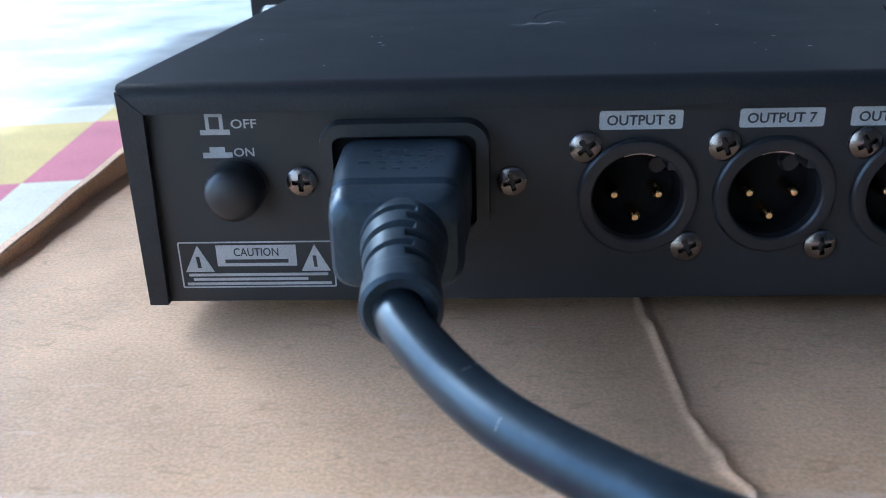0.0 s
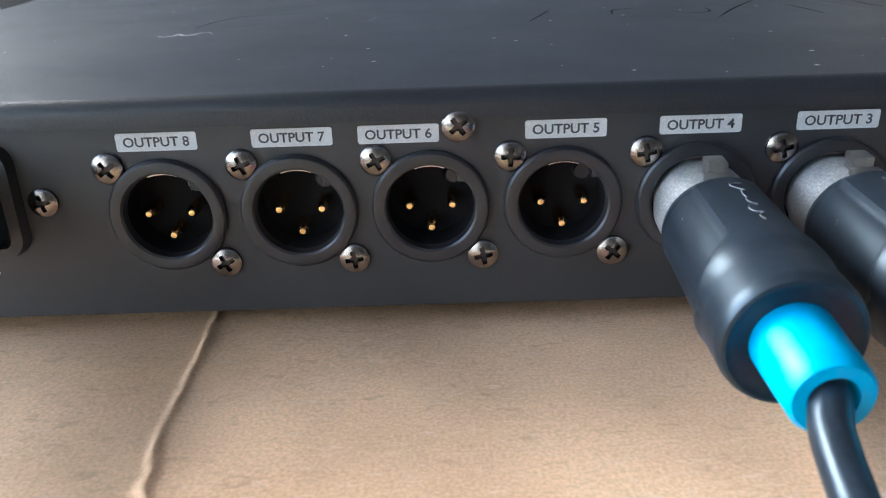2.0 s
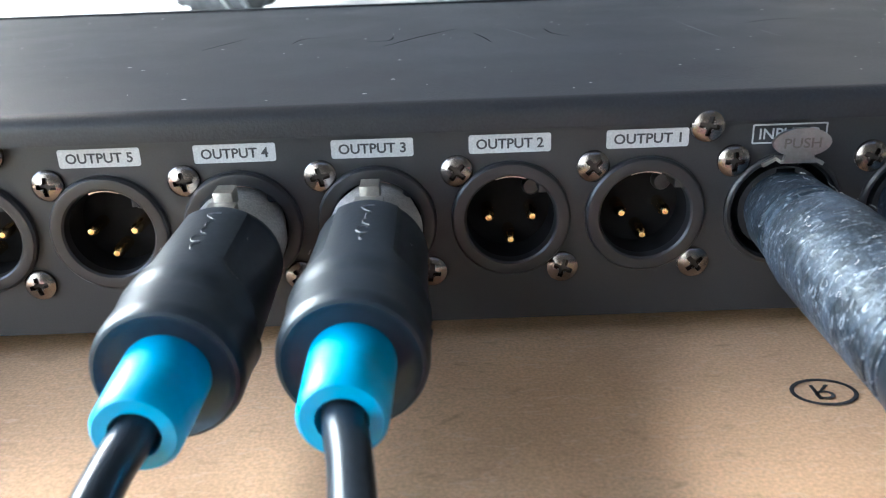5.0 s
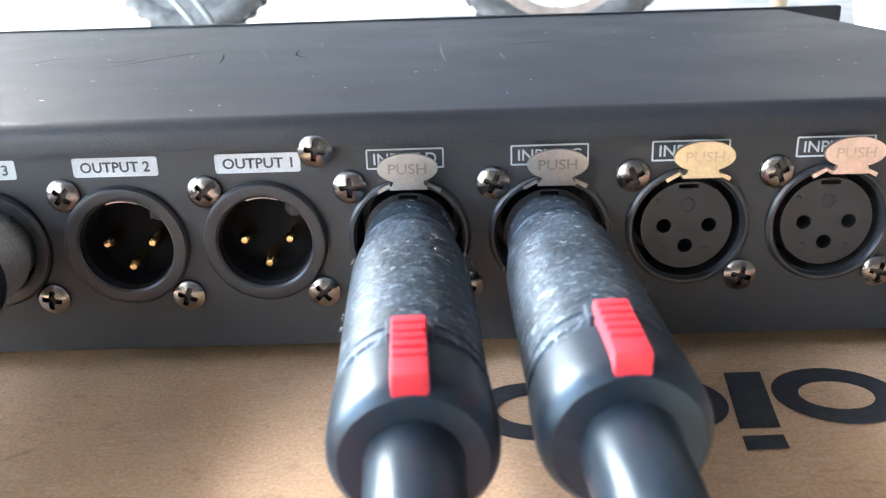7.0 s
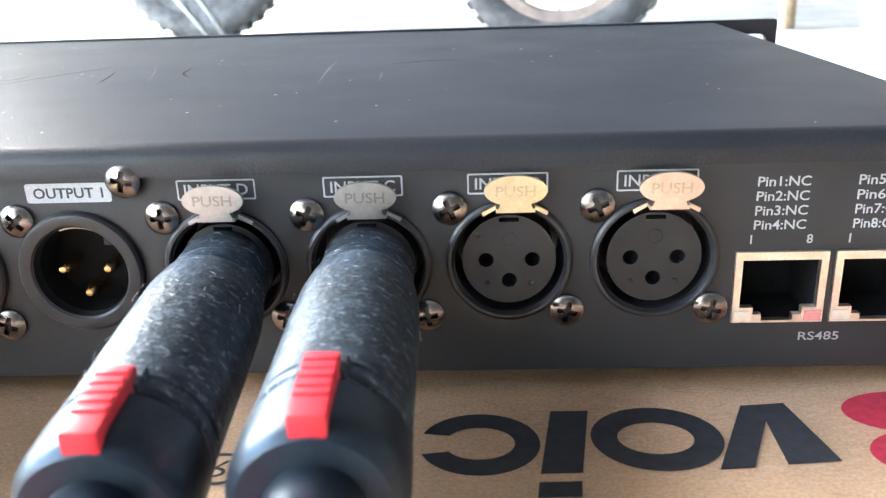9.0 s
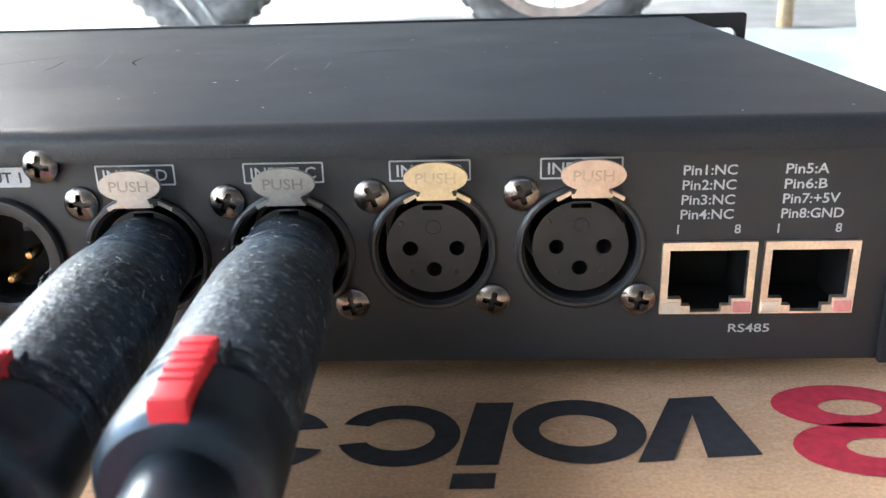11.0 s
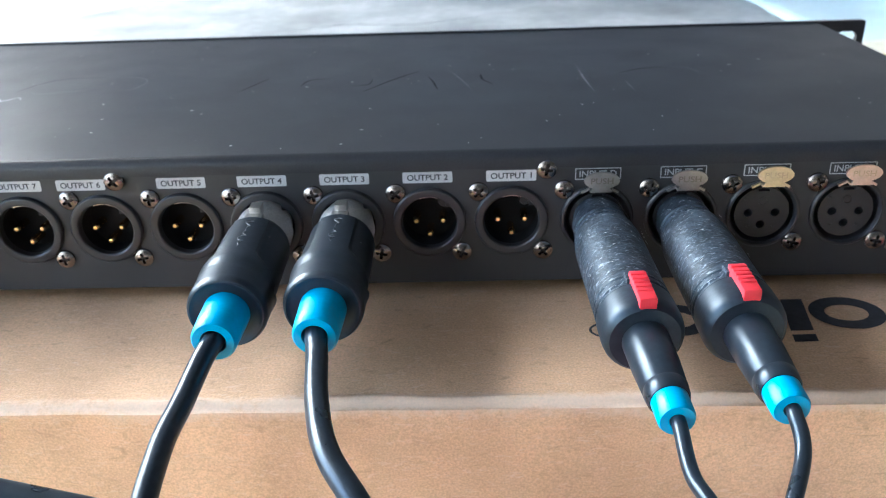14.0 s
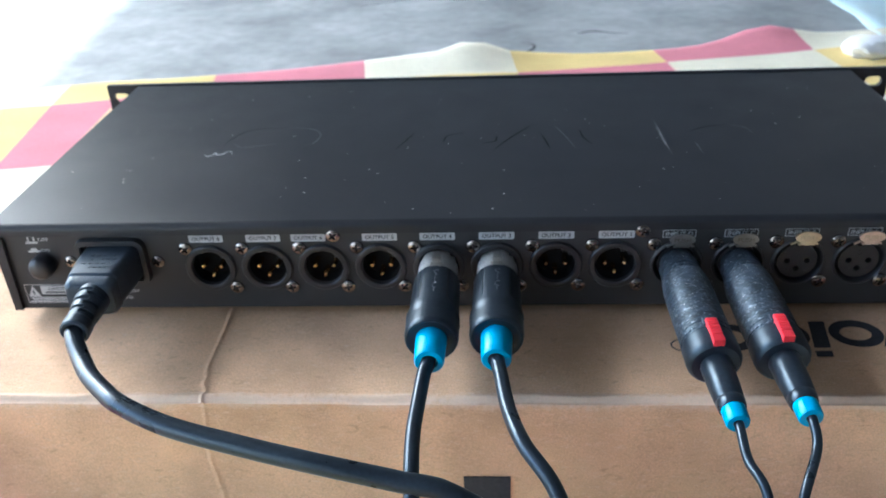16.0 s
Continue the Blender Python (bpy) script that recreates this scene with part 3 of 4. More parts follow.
RING, CUP, PIN = ring_mesh(), cup_mesh(), pin_mesh()
# thin rosy arc modelled in place of the highlight on the shell's inner edge
GLINT_ARC = mesh_of(outline(bmesh.new(), [circle(0, 0, 0.0087, 14, None, radians(70), radians(110)) + circle(0, 0, 0.0084, 14, None, radians(110), radians(70))], -0.0004, 0.001), ROSE, True, "highlight_arc")
LUG = mesh_of(lathe(bmesh.new(), [(-0.0074, 0.0019), (-0.0060, 0.0019), (-0.0054, 0.0015), (-0.0054, 0)], 20), SOCKET, True, "key_lug")
STOP = mesh_of(box(bmesh.new(), (-0.0009, -0.0012, -0.0009), (0.0009, 0.0073, 0.0009), 0.0003), SOCKET, True, "key_stop")
PLATE = mesh_of(outline(bmesh.new(), [rounded(-0.0078, -0.0018, 0.0078, 0.0018, 0.0005)], -0.00008, 0.0), PRINT, False, "label_plate")
for i, (x, z) in enumerate(OUT):
    socket = put("output_socket", RING, unit, (x, 0, z), "black plastic three-pin male socket")
    put("cup", CUP, socket)
    put("highlight_arc", GLINT_ARC, socket)
    put("key_lug", LUG, socket, (0.0046, 0, 0.0046))
    put("key_stop", STOP, socket, (0.0062, 0, 0.0062))
    for px, pz in ((-0.0043, 0.0), (0.0043, 0.0), (0.0, -0.0047)):
        put("pin", PIN, socket, (px, 0, pz), "gold plated contact pin")
    screw(socket, -0.0103, 0.0100)
    screw(socket, 0.0102, -0.0105)
    shift = {2: -0.0057, 3: 0.0003}.get(i, -0.0001)
    plate = put("label_plate", PLATE, unit, (x + shift, 0, 0.0385), "pale grey printed label with dark lettering")
    put("lettering", lettering("OUTPUT %d" % (8 - i), 0.0020, INK, 0.0128, 0.022), plate, (0, -0.00012, 0))

SHELL_F = mesh_of(lathe(bmesh.new(), [(-0.0005, 0.0116), (0.0006, 0.0115), (0.0010, 0.0110), (0.0010, 0.0105), (0.0004, 0.0101), (-0.0120, 0.0098), (-0.0120, 0.0)], 56), SOCKET, True, "shell")


def insert_mesh():
    loops = [circle(0, 0, 0.0085, 44)] + [circle(px, pz, 0.0014, 18) for px, pz in ((-0.0042, 0.0), (0.0042, 0.0), (0, -0.0040))] + [[(-0.0018, 0.0072), (0.0018, 0.0072), (0.0018, 0.0080), (-0.0018, 0.0080)]]
    return mesh_of(outline(bmesh.new(), loops, 0.0004, 0.0110), INSERT_GREY, False, "insert")


INSERT = insert_mesh()
EMBLEM = mesh_of(lathe(bmesh.new(), [(-0.0005, 0.0014), (-0.0003, 0.0014), (-0.00025, 0.0013), (-0.0003, 0.0012), (-0.0005, 0.0012)], 24), INSERT_GREY, True, "moulded_ring")
DOT = mesh_of(lathe(bmesh.new(), [(-0.0005, 0.0005), (-0.0002, 0.0005), (-0.0001, 0.0003), (-0.0001, 0)], 12), SOCKET, True, "moulded_dot")


def tab_mesh(mat):
    bm = outline(bmesh.new(), [circle(0, -0.0006, 0.0054, 36, 0.0027)], -0.0048, -0.0040)
    outline(bm, [[(-0.0026, -0.0030), (0.0026, -0.0030), (0.0032, -0.0046), (-0.0032, -0.0046)]], -0.0042, -0.0034)
    box(bm, (-0.0034, -0.0040, -0.0047), (0.0034, 0.0, -0.0040))
    for s in (-1, 1):
        outline(bm, [[(s * 0.0056, -0.0060), (s * 0.0033, -0.0047), (s * 0.0033, -0.0040), (s * 0.0059, -0.0053)]], -0.0018, -0.0010)
    return mesh_of(bm, mat, True, "push_tab")


FRAME = mesh_of(outline(bmesh.new(), [rounded(-0.0071, -0.0019, 0.0071, 0.0019, 0.0003), rounded(-0.0068, -0.0016, 0.0068, 0.0016, 0.0002)], -0.00006, 0), PRINT, False, "label_frame")
TABS = [(SATIN, "satin nickel push tab"), (SATIN, "satin nickel push tab"), (BRASS, "pale gold push tab"), (ROSE, "rosy nickel push tab")]
for i, (x, z) in enumerate(IN):
    socket = put("input_socket", SHELL_F, unit, (x, 0, z), "black plastic three-hole female socket")
    insert = put("insert", INSERT, socket)
    put("moulded_ring", EMBLEM, insert, (0, 0, 0.0040))
    for px, pz in ((-0.0056, 0.0048), (-0.0040, -0.0046), (0.0040, -0.0046)):
        put("moulded_dot", DOT, insert, (px, 0, pz))
    tab = put("push_tab", tab_mesh(TABS[i][0]), socket, (0.0004 + 0.0003 * i, 0, 0.0150), TABS[i][1])
    put("lettering", lettering("PUSH", 0.0019, EMBOSS_SHADE if i < 2 else EMBOSS_SHADE_PALE, 0.0068), tab, (0, -0.00495, -0.0006))
    screw(socket, -0.0105, 0.0102)
    screw(socket, 0.0105, -0.0098)
    frame_ = put("label_frame", FRAME, unit, (x - 0.0002, 0, 0.0385), "thin pale printed frame")
    put("lettering", lettering("INPUT " + "DCBA"[i], 0.0021, PRINT, 0.0115), frame_, (0, -0.00008, 0))


def network_socket(x):
    z0, z1, w = 0.0120, 0.0257, 0.0082
    frame_loop = [(-w, z0), (w, z0), (w, z1), (-w, z1)]
    hole = [(-0.0069, 0.0150), (-0.0044, 0.0150), (-0.0044, 0.0136), (-0.0028, 0.0136), (-0.0028, 0.0124), (0.0028, 0.0124), (0.0028, 0.0136), (0.0044, 0.0136), (0.0044, 0.0150), (0.0069, 0.0150), (0.0069, 0.0242), (-0.0069, 0.0242)]
    jack = part("network_socket", outline(bmesh.new(), [frame_loop, hole], -0.0008, 0.0006), SHIELD, unit, "metal-shielded network socket", (x, 0, -0.0008), False)
    bm = box(bmesh.new(), (-0.0072, 0.0007, 0.0119), (0.0072, 0.013, 0.0253))
    bmesh.ops.delete(bm, geom=[f for f in bm.faces if f.calc_center_median().y < 0.001], context="FACES")
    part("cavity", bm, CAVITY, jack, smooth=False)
    for a, b, mat, note in ((-0.0079, -0.0048, WINDOW_PALE, "pale indicator window"), (0.0048, 0.0079, WINDOW_PINK, "pink indicator window")):
        part("indicator", box(bmesh.new(), (a, -0.0011, 0.0123), (b, -0.0002, 0.0144), 0.0002), mat, jack, note)
    for k in range(8):
        bm = tube(bmesh.new(), [(-0.0036 + k * 0.00102, 0.003, 0.0232), (-0.0036 + k * 0.00102, 0.010, 0.0200)], 0.0002, 6)
        part("contact", bm, GOLD, jack)


for x in RJ:
    network_socket(x)


def printed(body, x, z, height, width=None, mat=PRINT, name="lettering"):
    return put(name, lettering(body, height, mat, width), unit, (x, -0.00005, z))


for k, (a, b) in enumerate((("Pin1:NC", "Pin5:A"), ("Pin2:NC", "Pin6:B"), ("Pin3:NC", "Pin7:+5V"), ("Pin4:NC", "Pin8:GND"))):
    z = 0.0378 - 0.00265 * k
    printed(a, 0.3195, z, 0.0018, 0.0091)
    wide = (0.0072, 0.0072, 0.0096, 0.0106)[k]
    printed(b, 0.3322 + wide / 2, z, 0.0018, wide)
for x, d in ((0.3147, "1"), (0.3250, "8"), (0.3320, "1"), (0.3423, "8")):
    printed(d, x, 0.0271, 0.0017)
printed("RS485", 0.3287, 0.0080, 0.0017, 0.0074)
printed("~100V-250V", -0.0340, 0.0112, 0.0018, 0.0150)
printed("50/60Hz", -0.0358, 0.0076, 0.0018, 0.0108)
printed("OFF", -0.0655, 0.0391, 0.0018, 0.0050)
printed("ON", -0.0660, 0.0335, 0.0017, 0.0040)
bm = outline(bmesh.new(), [[(-0.0735, 0.0366), (-0.0677, 0.0366), (-0.0677, 0.0376), (-0.0689, 0.0376), (-0.0689, 0.0408), (-0.0723, 0.0408), (-0.0723, 0.0376), (-0.0735, 0.0376)], [(-0.0716, 0.0377), (-0.0696, 0.0377), (-0.0696, 0.0401), (-0.0716, 0.0401)]], -0.00006, 0)
part("off_symbol", bm, PRINT, unit, loc=(-0.0006, 0, 0.0004), smooth=False)
bm = outline(bmesh.new(), [[(-0.0735, 0.0319), (-0.0677, 0.0319), (-0.0677, 0.0330), (-0.0691, 0.0330), (-0.0691, 0.0341), (-0.0721, 0.0341), (-0.0721, 0.0330), (-0.0735, 0.0330)]], -0.00006, 0)
part("on_symbol", bm, PRINT, unit, loc=(-0.0006, 0, 0.0005), smooth=False)


def caution_label():
    x0, z0, x1, z1 = -0.0820, 0.0047, -0.0500, 0.0149
    bm = outline(bmesh.new(), [rounded(x0, z0, x1, z1, 0.0004), rounded(x0 + 0.0003, z0 + 0.0003, x1 - 0.0003, z1 - 0.0003, 0.0003)], -0.00006, 0)
    label = part("caution_label", bm, PRINT, unit, "pale grey printed caution label", smooth=False)
    for tx in (x0 + 0.0040, x1 - 0.0040):
        bm = outline(bmesh.new(), [[(tx - 0.0030, z0 + 0.0036), (tx + 0.0030, z0 + 0.0036), (tx, z1 - 0.0008)]], -0.00006, 0)
        part("triangle", bm, PRINT, label, smooth=False)
        bm = outline(bmesh.new(), [[(tx - 0.0003, z0 + 0.0045), (tx + 0.0004, z0 + 0.0045), (tx + 0.0002, z0 + 0.0070), (tx - 0.0005, z0 + 0.0070)]], -0.00012, -0.00006)
        part("bolt_sign", bm, INK, label, smooth=False)
    xm = (x0 + x1) / 2
    bm = outline(bmesh.new(), [[(xm - 0.0082, z0 + 0.0048), (xm + 0.0082, z0 + 0.0048), (xm + 0.0082, z1 - 0.0008), (xm - 0.0082, z1 - 0.0008)]], -0.00006, 0)
    part("text_panel", bm, PRINT, label, smooth=False)
    put("lettering", lettering("CAUTION", 0.0018, INK, 0.0092), label, (xm, -0.0001, z1 - 0.0023))
    for w, z in ((0.0130, z1 - 0.0043),):
        part("text_bar", outline(bmesh.new(), [[(xm - w / 2, z - 0.0004), (xm + w / 2, z - 0.0004), (xm + w / 2, z + 0.0004), (xm - w / 2, z + 0.0004)]], -0.0001, -0.00006), INK, label, smooth=False)
    for k, (a, b) in enumerate(((x0 + 0.0016, x1 - 0.0016), (x0 + 0.0024, x1 - 0.0058), (x0 + 0.0010, x1 - 0.0010))):
        z = z0 + 0.0026 - 0.0010 * k
        part("text_bar", outline(bmesh.new(), [[(a, z), (b, z), (b, z + 0.0006), (a, z + 0.0006)]], -0.00006, 0), PRINT, label, smooth=False)


caution_label()
screw(unit, 0.0681, 0.0401, -0.0008, 1.02)
screw(unit, 0.2036, 0.0409, -0.0008, 1.02)
bm = lathe(bmesh.new(), [(-0.001, 0.0061), (0.0003, 0.0061), (0.0003, 0.0056), (0.0048, 0.0055), (0.0064, 0.0048), (0.0073, 0.0034), (0.0077, 0.0015), (0.0078, 0)], 40)
part("power_button", bm, SOCKET, unit, "round black push button", (-0.0680, 0, 0.0264))


def power_inlet():
    inlet = part("power_inlet", outline(bmesh.new(), [rounded(-0.0165, -0.0120, 0.0164, 0.0121, 0.0048), rounded(-0.0140, -0.0096, 0.0140, 0.0096, 0.0020)], -0.0030, 0), BLACK_PLASTIC, unit, "black power inlet frame", (-0.0347, 0, 0.0276))
    for v in inlet.data.vertices:
        if v.co.y < -0.002:
            v.co.x *= 0.975
            v.co.z *= 0.965
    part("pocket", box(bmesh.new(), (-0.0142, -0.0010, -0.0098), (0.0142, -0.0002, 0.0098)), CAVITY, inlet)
    screw(inlet, -0.0205, -0.0001, 0, 0.95)
    screw(inlet, 0.0205, -0.0006, 0, 0.95)


power_inlet()


# scratches and dust on the cover
def marks():
    rnd = random.Random(11)
    bm = bmesh.new()
    for k in range(110):
        x, y = rnd.uniform(XL + 0.01, XR - 0.01), rnd.uniform(0.004, DEPTH - 0.01)
        r = rnd.choice((0.00016, 0.0002, 0.00025, 0.0003, 0.0005))
        a = rnd.uniform(0, 6)
        pts = [(x + r * (1 + 0.5 * rnd.random()) * math.cos(a + q), y + r * (0.6 + 0.5 * rnd.random()) * math.sin(a + q)) for q in (0, 1.3, 2.6, 3.9, 5.2)]
        lo = [bm.verts.new((px, py, ZT + 0.00002)) for px, py in pts]
        hi = bm.verts.new((x, y, ZT + 0.00015))
        for q in range(5):
            bm.faces.new((lo[q], lo[(q + 1) % 5], hi))
    tagged(part("dust", bm, SPECK, unit, "pale specks of dust"), kind="stuff")
    def stroke(points, wide, mat):
        b = bmesh.new()
        pts = [Vector((q.x, q.y, ZT + 0.00006)) for q in spline([(a, c, 0) for a, c in points], 6)]
        left, right = [], []
        for k, q in enumerate(pts):
            d = (pts[min(k + 1, len(pts) - 1)] - pts[max(k - 1, 0)]).normalized()
            w = wide * math.sin(math.pi * (0.08 + 0.84 * k / (len(pts) - 1)))
            s = Vector((-d.y, d.x, 0)) * w / 2
            left.append(b.verts.new(q + s))
            right.append(b.verts.new(q - s))
        for k in range(len(pts) - 1):
            b.faces.new((left[k], left[k + 1], right[k + 1], right[k]))
        part("scratch", b, mat, unit, "thin surface scratch")
    stroke([(-0.0115, 0.0745), (-0.0095, 0.0722), (-0.0070, 0.0735), (-0.0062, 0.0765), (-0.0045, 0.0738), (-0.0020, 0.0745), (-0.0006, 0.0772), (0.0016, 0.0779), (0.0035, 0.0740)], 0.0012, SCUFF)
    stroke([(-0.0045, 0.0856), (-0.0016, 0.0969), (0.0064, 0.1075), (0.0246, 0.1096)], 0.0006, CAVITY)
    stroke([(0.0010, 0.0880), (0.0060, 0.0830), (0.0150, 0.0850), (0.0240, 0.0870)], 0.0004, SCRATCH)
    stroke([(0.0246, 0.1096), (0.0392, 0.1071), (0.0457, 0.0987), (0.0439, 0.0873), (0.0390, 0.0850)], 0.0005, SCRATCH)
    stroke([(0.0890, 0.0773), (0.0930, 0.0880), (0.0970, 0.0990)], 0.0007, CAVITY)
    stroke([(0.1130, 0.0850), (0.1150, 0.0940), (0.1230, 0.0970)], 0.0007, CAVITY)
    stroke([(0.1330, 0.0830), (0.1400, 0.0850), (0.1410, 0.0930)], 0.0007, CAVITY)
    stroke([(0.1392, 0.0737), (0.1485, 0.0900), (0.1600, 0.1066)], 0.0009, CAVITY)
    stroke([(0.1640, 0.0950), (0.1665, 0.0840), (0.1680, 0.0740)], 0.0007, CAVITY)
    stroke([(0.1720, 0.1060), (0.1770, 0.0900), (0.1810, 0.0740)], 0.00045, SCRATCH)
    stroke([(0.1850, 0.0990), (0.1860, 0.0880), (0.1900, 0.0800)], 0.0007, CAVITY)
    stroke([(0.2257, 0.1101), (0.2262, 0.0852), (0.2275, 0.0646)], 0.0006, SCRATCH)
    stroke([(0.2416, 0.0800), (0.2425, 0.0650)], 0.0005, SCRATCH)
    stroke([(0.2405, 0.0933), (0.2525, 0.1003), (0.2620, 0.1010)], 0.0006, CAVITY)
    stroke([(0.2640, 0.1012), (0.2700, 0.0985), (0.2730, 0.0900)], 0.0004, SCRATCH)


marks()

# ---- leads ----
def along(a, b):
    """The pose that carries the -y axis from a towards b."""
    d = (Vector(b) - Vector(a)).normalized()
    return Matrix.Translation(a) @ Vector((0, -1, 0)).rotation_difference(d).to_matrix().to_4x4()


def cable_part(points, radius, parent, mat=RUBBER):
    m = parent.matrix_basis.inverted()
    path = spline([m @ Vector(p) for p in points], 12)
    return part("cable", tube(bmesh.new(), path, radius, 20), mat, parent)


def lint(parent, spots, radius, seed, count, curl=0.0012):
    """Curled pale fibres that cling to a round surface; spots is a line of points."""
    rnd, bm = random.Random(seed), bmesh.new()
    line = spline(spots, 12)
    for _ in range(count):
        k = rnd.randrange(len(line) - 1)
        d = (line[k + 1] - line[k]).normalized()
        side = d.cross(Vector((0, 0, 1))).normalized()
        up = side.cross(d)
        a, bend, way = rnd.uniform(0.2, math.pi - 0.2), rnd.uniform(-2.5, 2.5), rnd.uniform(0, 6.3)
        u, s, path = 0.0, 0.0, []
        step = curl * rnd.uniform(0.15, 0.6)
        for q in range(6):
            t = a + s / radius
            path.append(line[k] + d * u + (side * math.cos(t) + up * math.sin(t)) * (radius + 0.00012))
            way += bend * 0.35
            u, s = u + step * math.cos(way), s + step * math.sin(way)
        tube(bm, path, rnd.choice((0.00002, 0.00003, 0.00004)), 5)
    tagged(part("lint", bm, SPECK, parent, "pale clinging fibres"), kind="stuff")


def smooth(a, b, x):
    x = min(max((x - a) / (b - a), 0.0), 1.0)
    return x * x * (3 - 2 * x)


def moulded_radius(q, a):
    """Radius of the plug handle at distance q along it and angle a round it: a raised panel on two faces that spreads into the flared end."""
    base = 0.0098 + 0.0004 * smooth(0.0143, 0.0158, q) + 0.0005 * min(max((q - 0.016) / 0.024, 0.0), 1.0) + 0.0002 * smooth(0.0400, 0.0460, q)
    off_top = min(abs((a - math.pi / 2 + math.pi) % (2 * math.pi) - math.pi), abs((a + math.pi / 2 + math.pi) % (2 * math.pi) - math.pi))
    wide = radians(33) + radians(57) * smooth(0.0350, 0.0430, q) ** 1.5
    front = smooth(0.0150, 0.0164, q) * (1 - smooth(0.0400, 0.0450, q))
    return base - 0.0002 * front + 0.0008 * front * (1 - smooth(wide - radians(3), wide + radians(1), off_top))


def moulded_handle():
    bm, n = bmesh.new(), 112
    rows = [[(0.0142, 0.0080)] * n]
    for k in range(74):
        q = 0.0142 + (0.0512 - 0.0142) * k / 73
        rows.append([(q, moulded_radius(q, 2 * math.pi * j / n)) for j in range(n)])
    rows += [[(q, r)] * n for q, r in ((0.0524, 0.0107), (0.0531, 0.0103), (0.0533, 0.0098), (0.0528, 0.0092), (0.0524, 0.0085), (0.0522, 0.0050))]
    rings = [[bm.verts.new((r * math.cos(2 * math.pi * j / n), -q, r * math.sin(2 * math.pi * j / n))) for j, (q, r) in enumerate(row)] for row in rows]
    for a, b in zip(rings, rings[1:]):
        for j in range(n):
            bm.faces.new((a[j], a[(j + 1) % n], b[(j + 1) % n], b[j]))
    return bm


def microphone_lead(at, end, path, label):
    lead = thing("xlr_lead", (0, 0, 0), label, "audio cable", "leads in the outputs")
    lead.matrix_basis = along(at, end)
    squeeze = 1.0
    part("collar", lathe(bmesh.new(), [(-0.002, 0.0078), (0.0030, 0.0080), (0.0034, 0.0089), (0.0100, 0.0091), (0.0165, 0.0091)], 48), CAST, lead, "satin nickel collar")
    latch = part("latch", box(bmesh.new(), (-0.0018, -0.0122, 0.0080), (0.0018, -0.0078, 0.0118), 0.0004), LATCH, lead, "small metal release latch")
    part("latch_tongue", box(bmesh.new(), (-0.0026, -0.0155, 0.0080), (0.0026, -0.0120, 0.0100), 0.0003), LATCH, latch)
    part("handle", moulded_handle(), HANDLE, lead, "black moulded handle with a raised panel")
    bm = bmesh.new()
    curl = [(0.0005 + (0.0006 + 0.0005 * math.sin(k * 0.13 + 0.6)) * math.sin(k * 0.42 + 0.9 * math.sin(k * 0.17)), 0.0188 + 0.00021 * k + 0.0005 * math.cos(k * 0.42)) for k in range(76)]
    tube(bm, [(x, -q, moulded_radius(q, math.pi / 2 - x / 0.0104) + 0.00008) for x, q in curl], 0.00012, 6)
    part("moulded_flourish", bm, GREY_MARK, lead, "worn grey flourish")
    part("boot", lathe(bmesh.new(), [(q * squeeze, r) for q, r in [(0.0515, 0.0063), (0.0600, 0.0061), (0.0655, 0.0059), (0.0663, 0.0053), (0.0663, 0.0034), (0.0600, 0.0028)]], 40), BLUE, lead, "sky blue plastic sleeve")
    m = lead.matrix_basis
    cable_part([m @ Vector((0, -0.054, 0)), m @ Vector((0, -0.0640, 0)), *path], 0.0028, lead)
    lint(lead, [(0, -0.020, 0), (0, -0.028, 0), (0, -0.040, 0)], 0.0105, int(at[0] * 1e4), 6, 0.0008)
    return lead


microphone_lead((0.1145, 0, 0.0235), (0.1142, -0.064, 0.0203), [(0.1124, -0.0710, 0.0180), (0.1111, -0.0840, 0.0150), (0.1103, -0.1000, 0.0130), (0.1111, -0.1200, 0.0061), (0.113, -0.138, -0.014), (0.118, -0.150, -0.042), (0.124, -0.160, -0.070)],
                "black microphone lead with blue sleeve, plugged into the fourth output")
microphone_lead((0.1406, 0, 0.0235), (0.1401, -0.064, 0.0213), [(0.1416, -0.0730, 0.0200), (0.1443, -0.0910, 0.0185), (0.1492, -0.1080, 0.0180), (0.1598, -0.1240, 0.0110), (0.168, -0.140, -0.012), (0.177, -0.152, -0.042), (0.181, -0.160, -0.070)],
                "black microphone lead with blue sleeve, plugged into the third output")


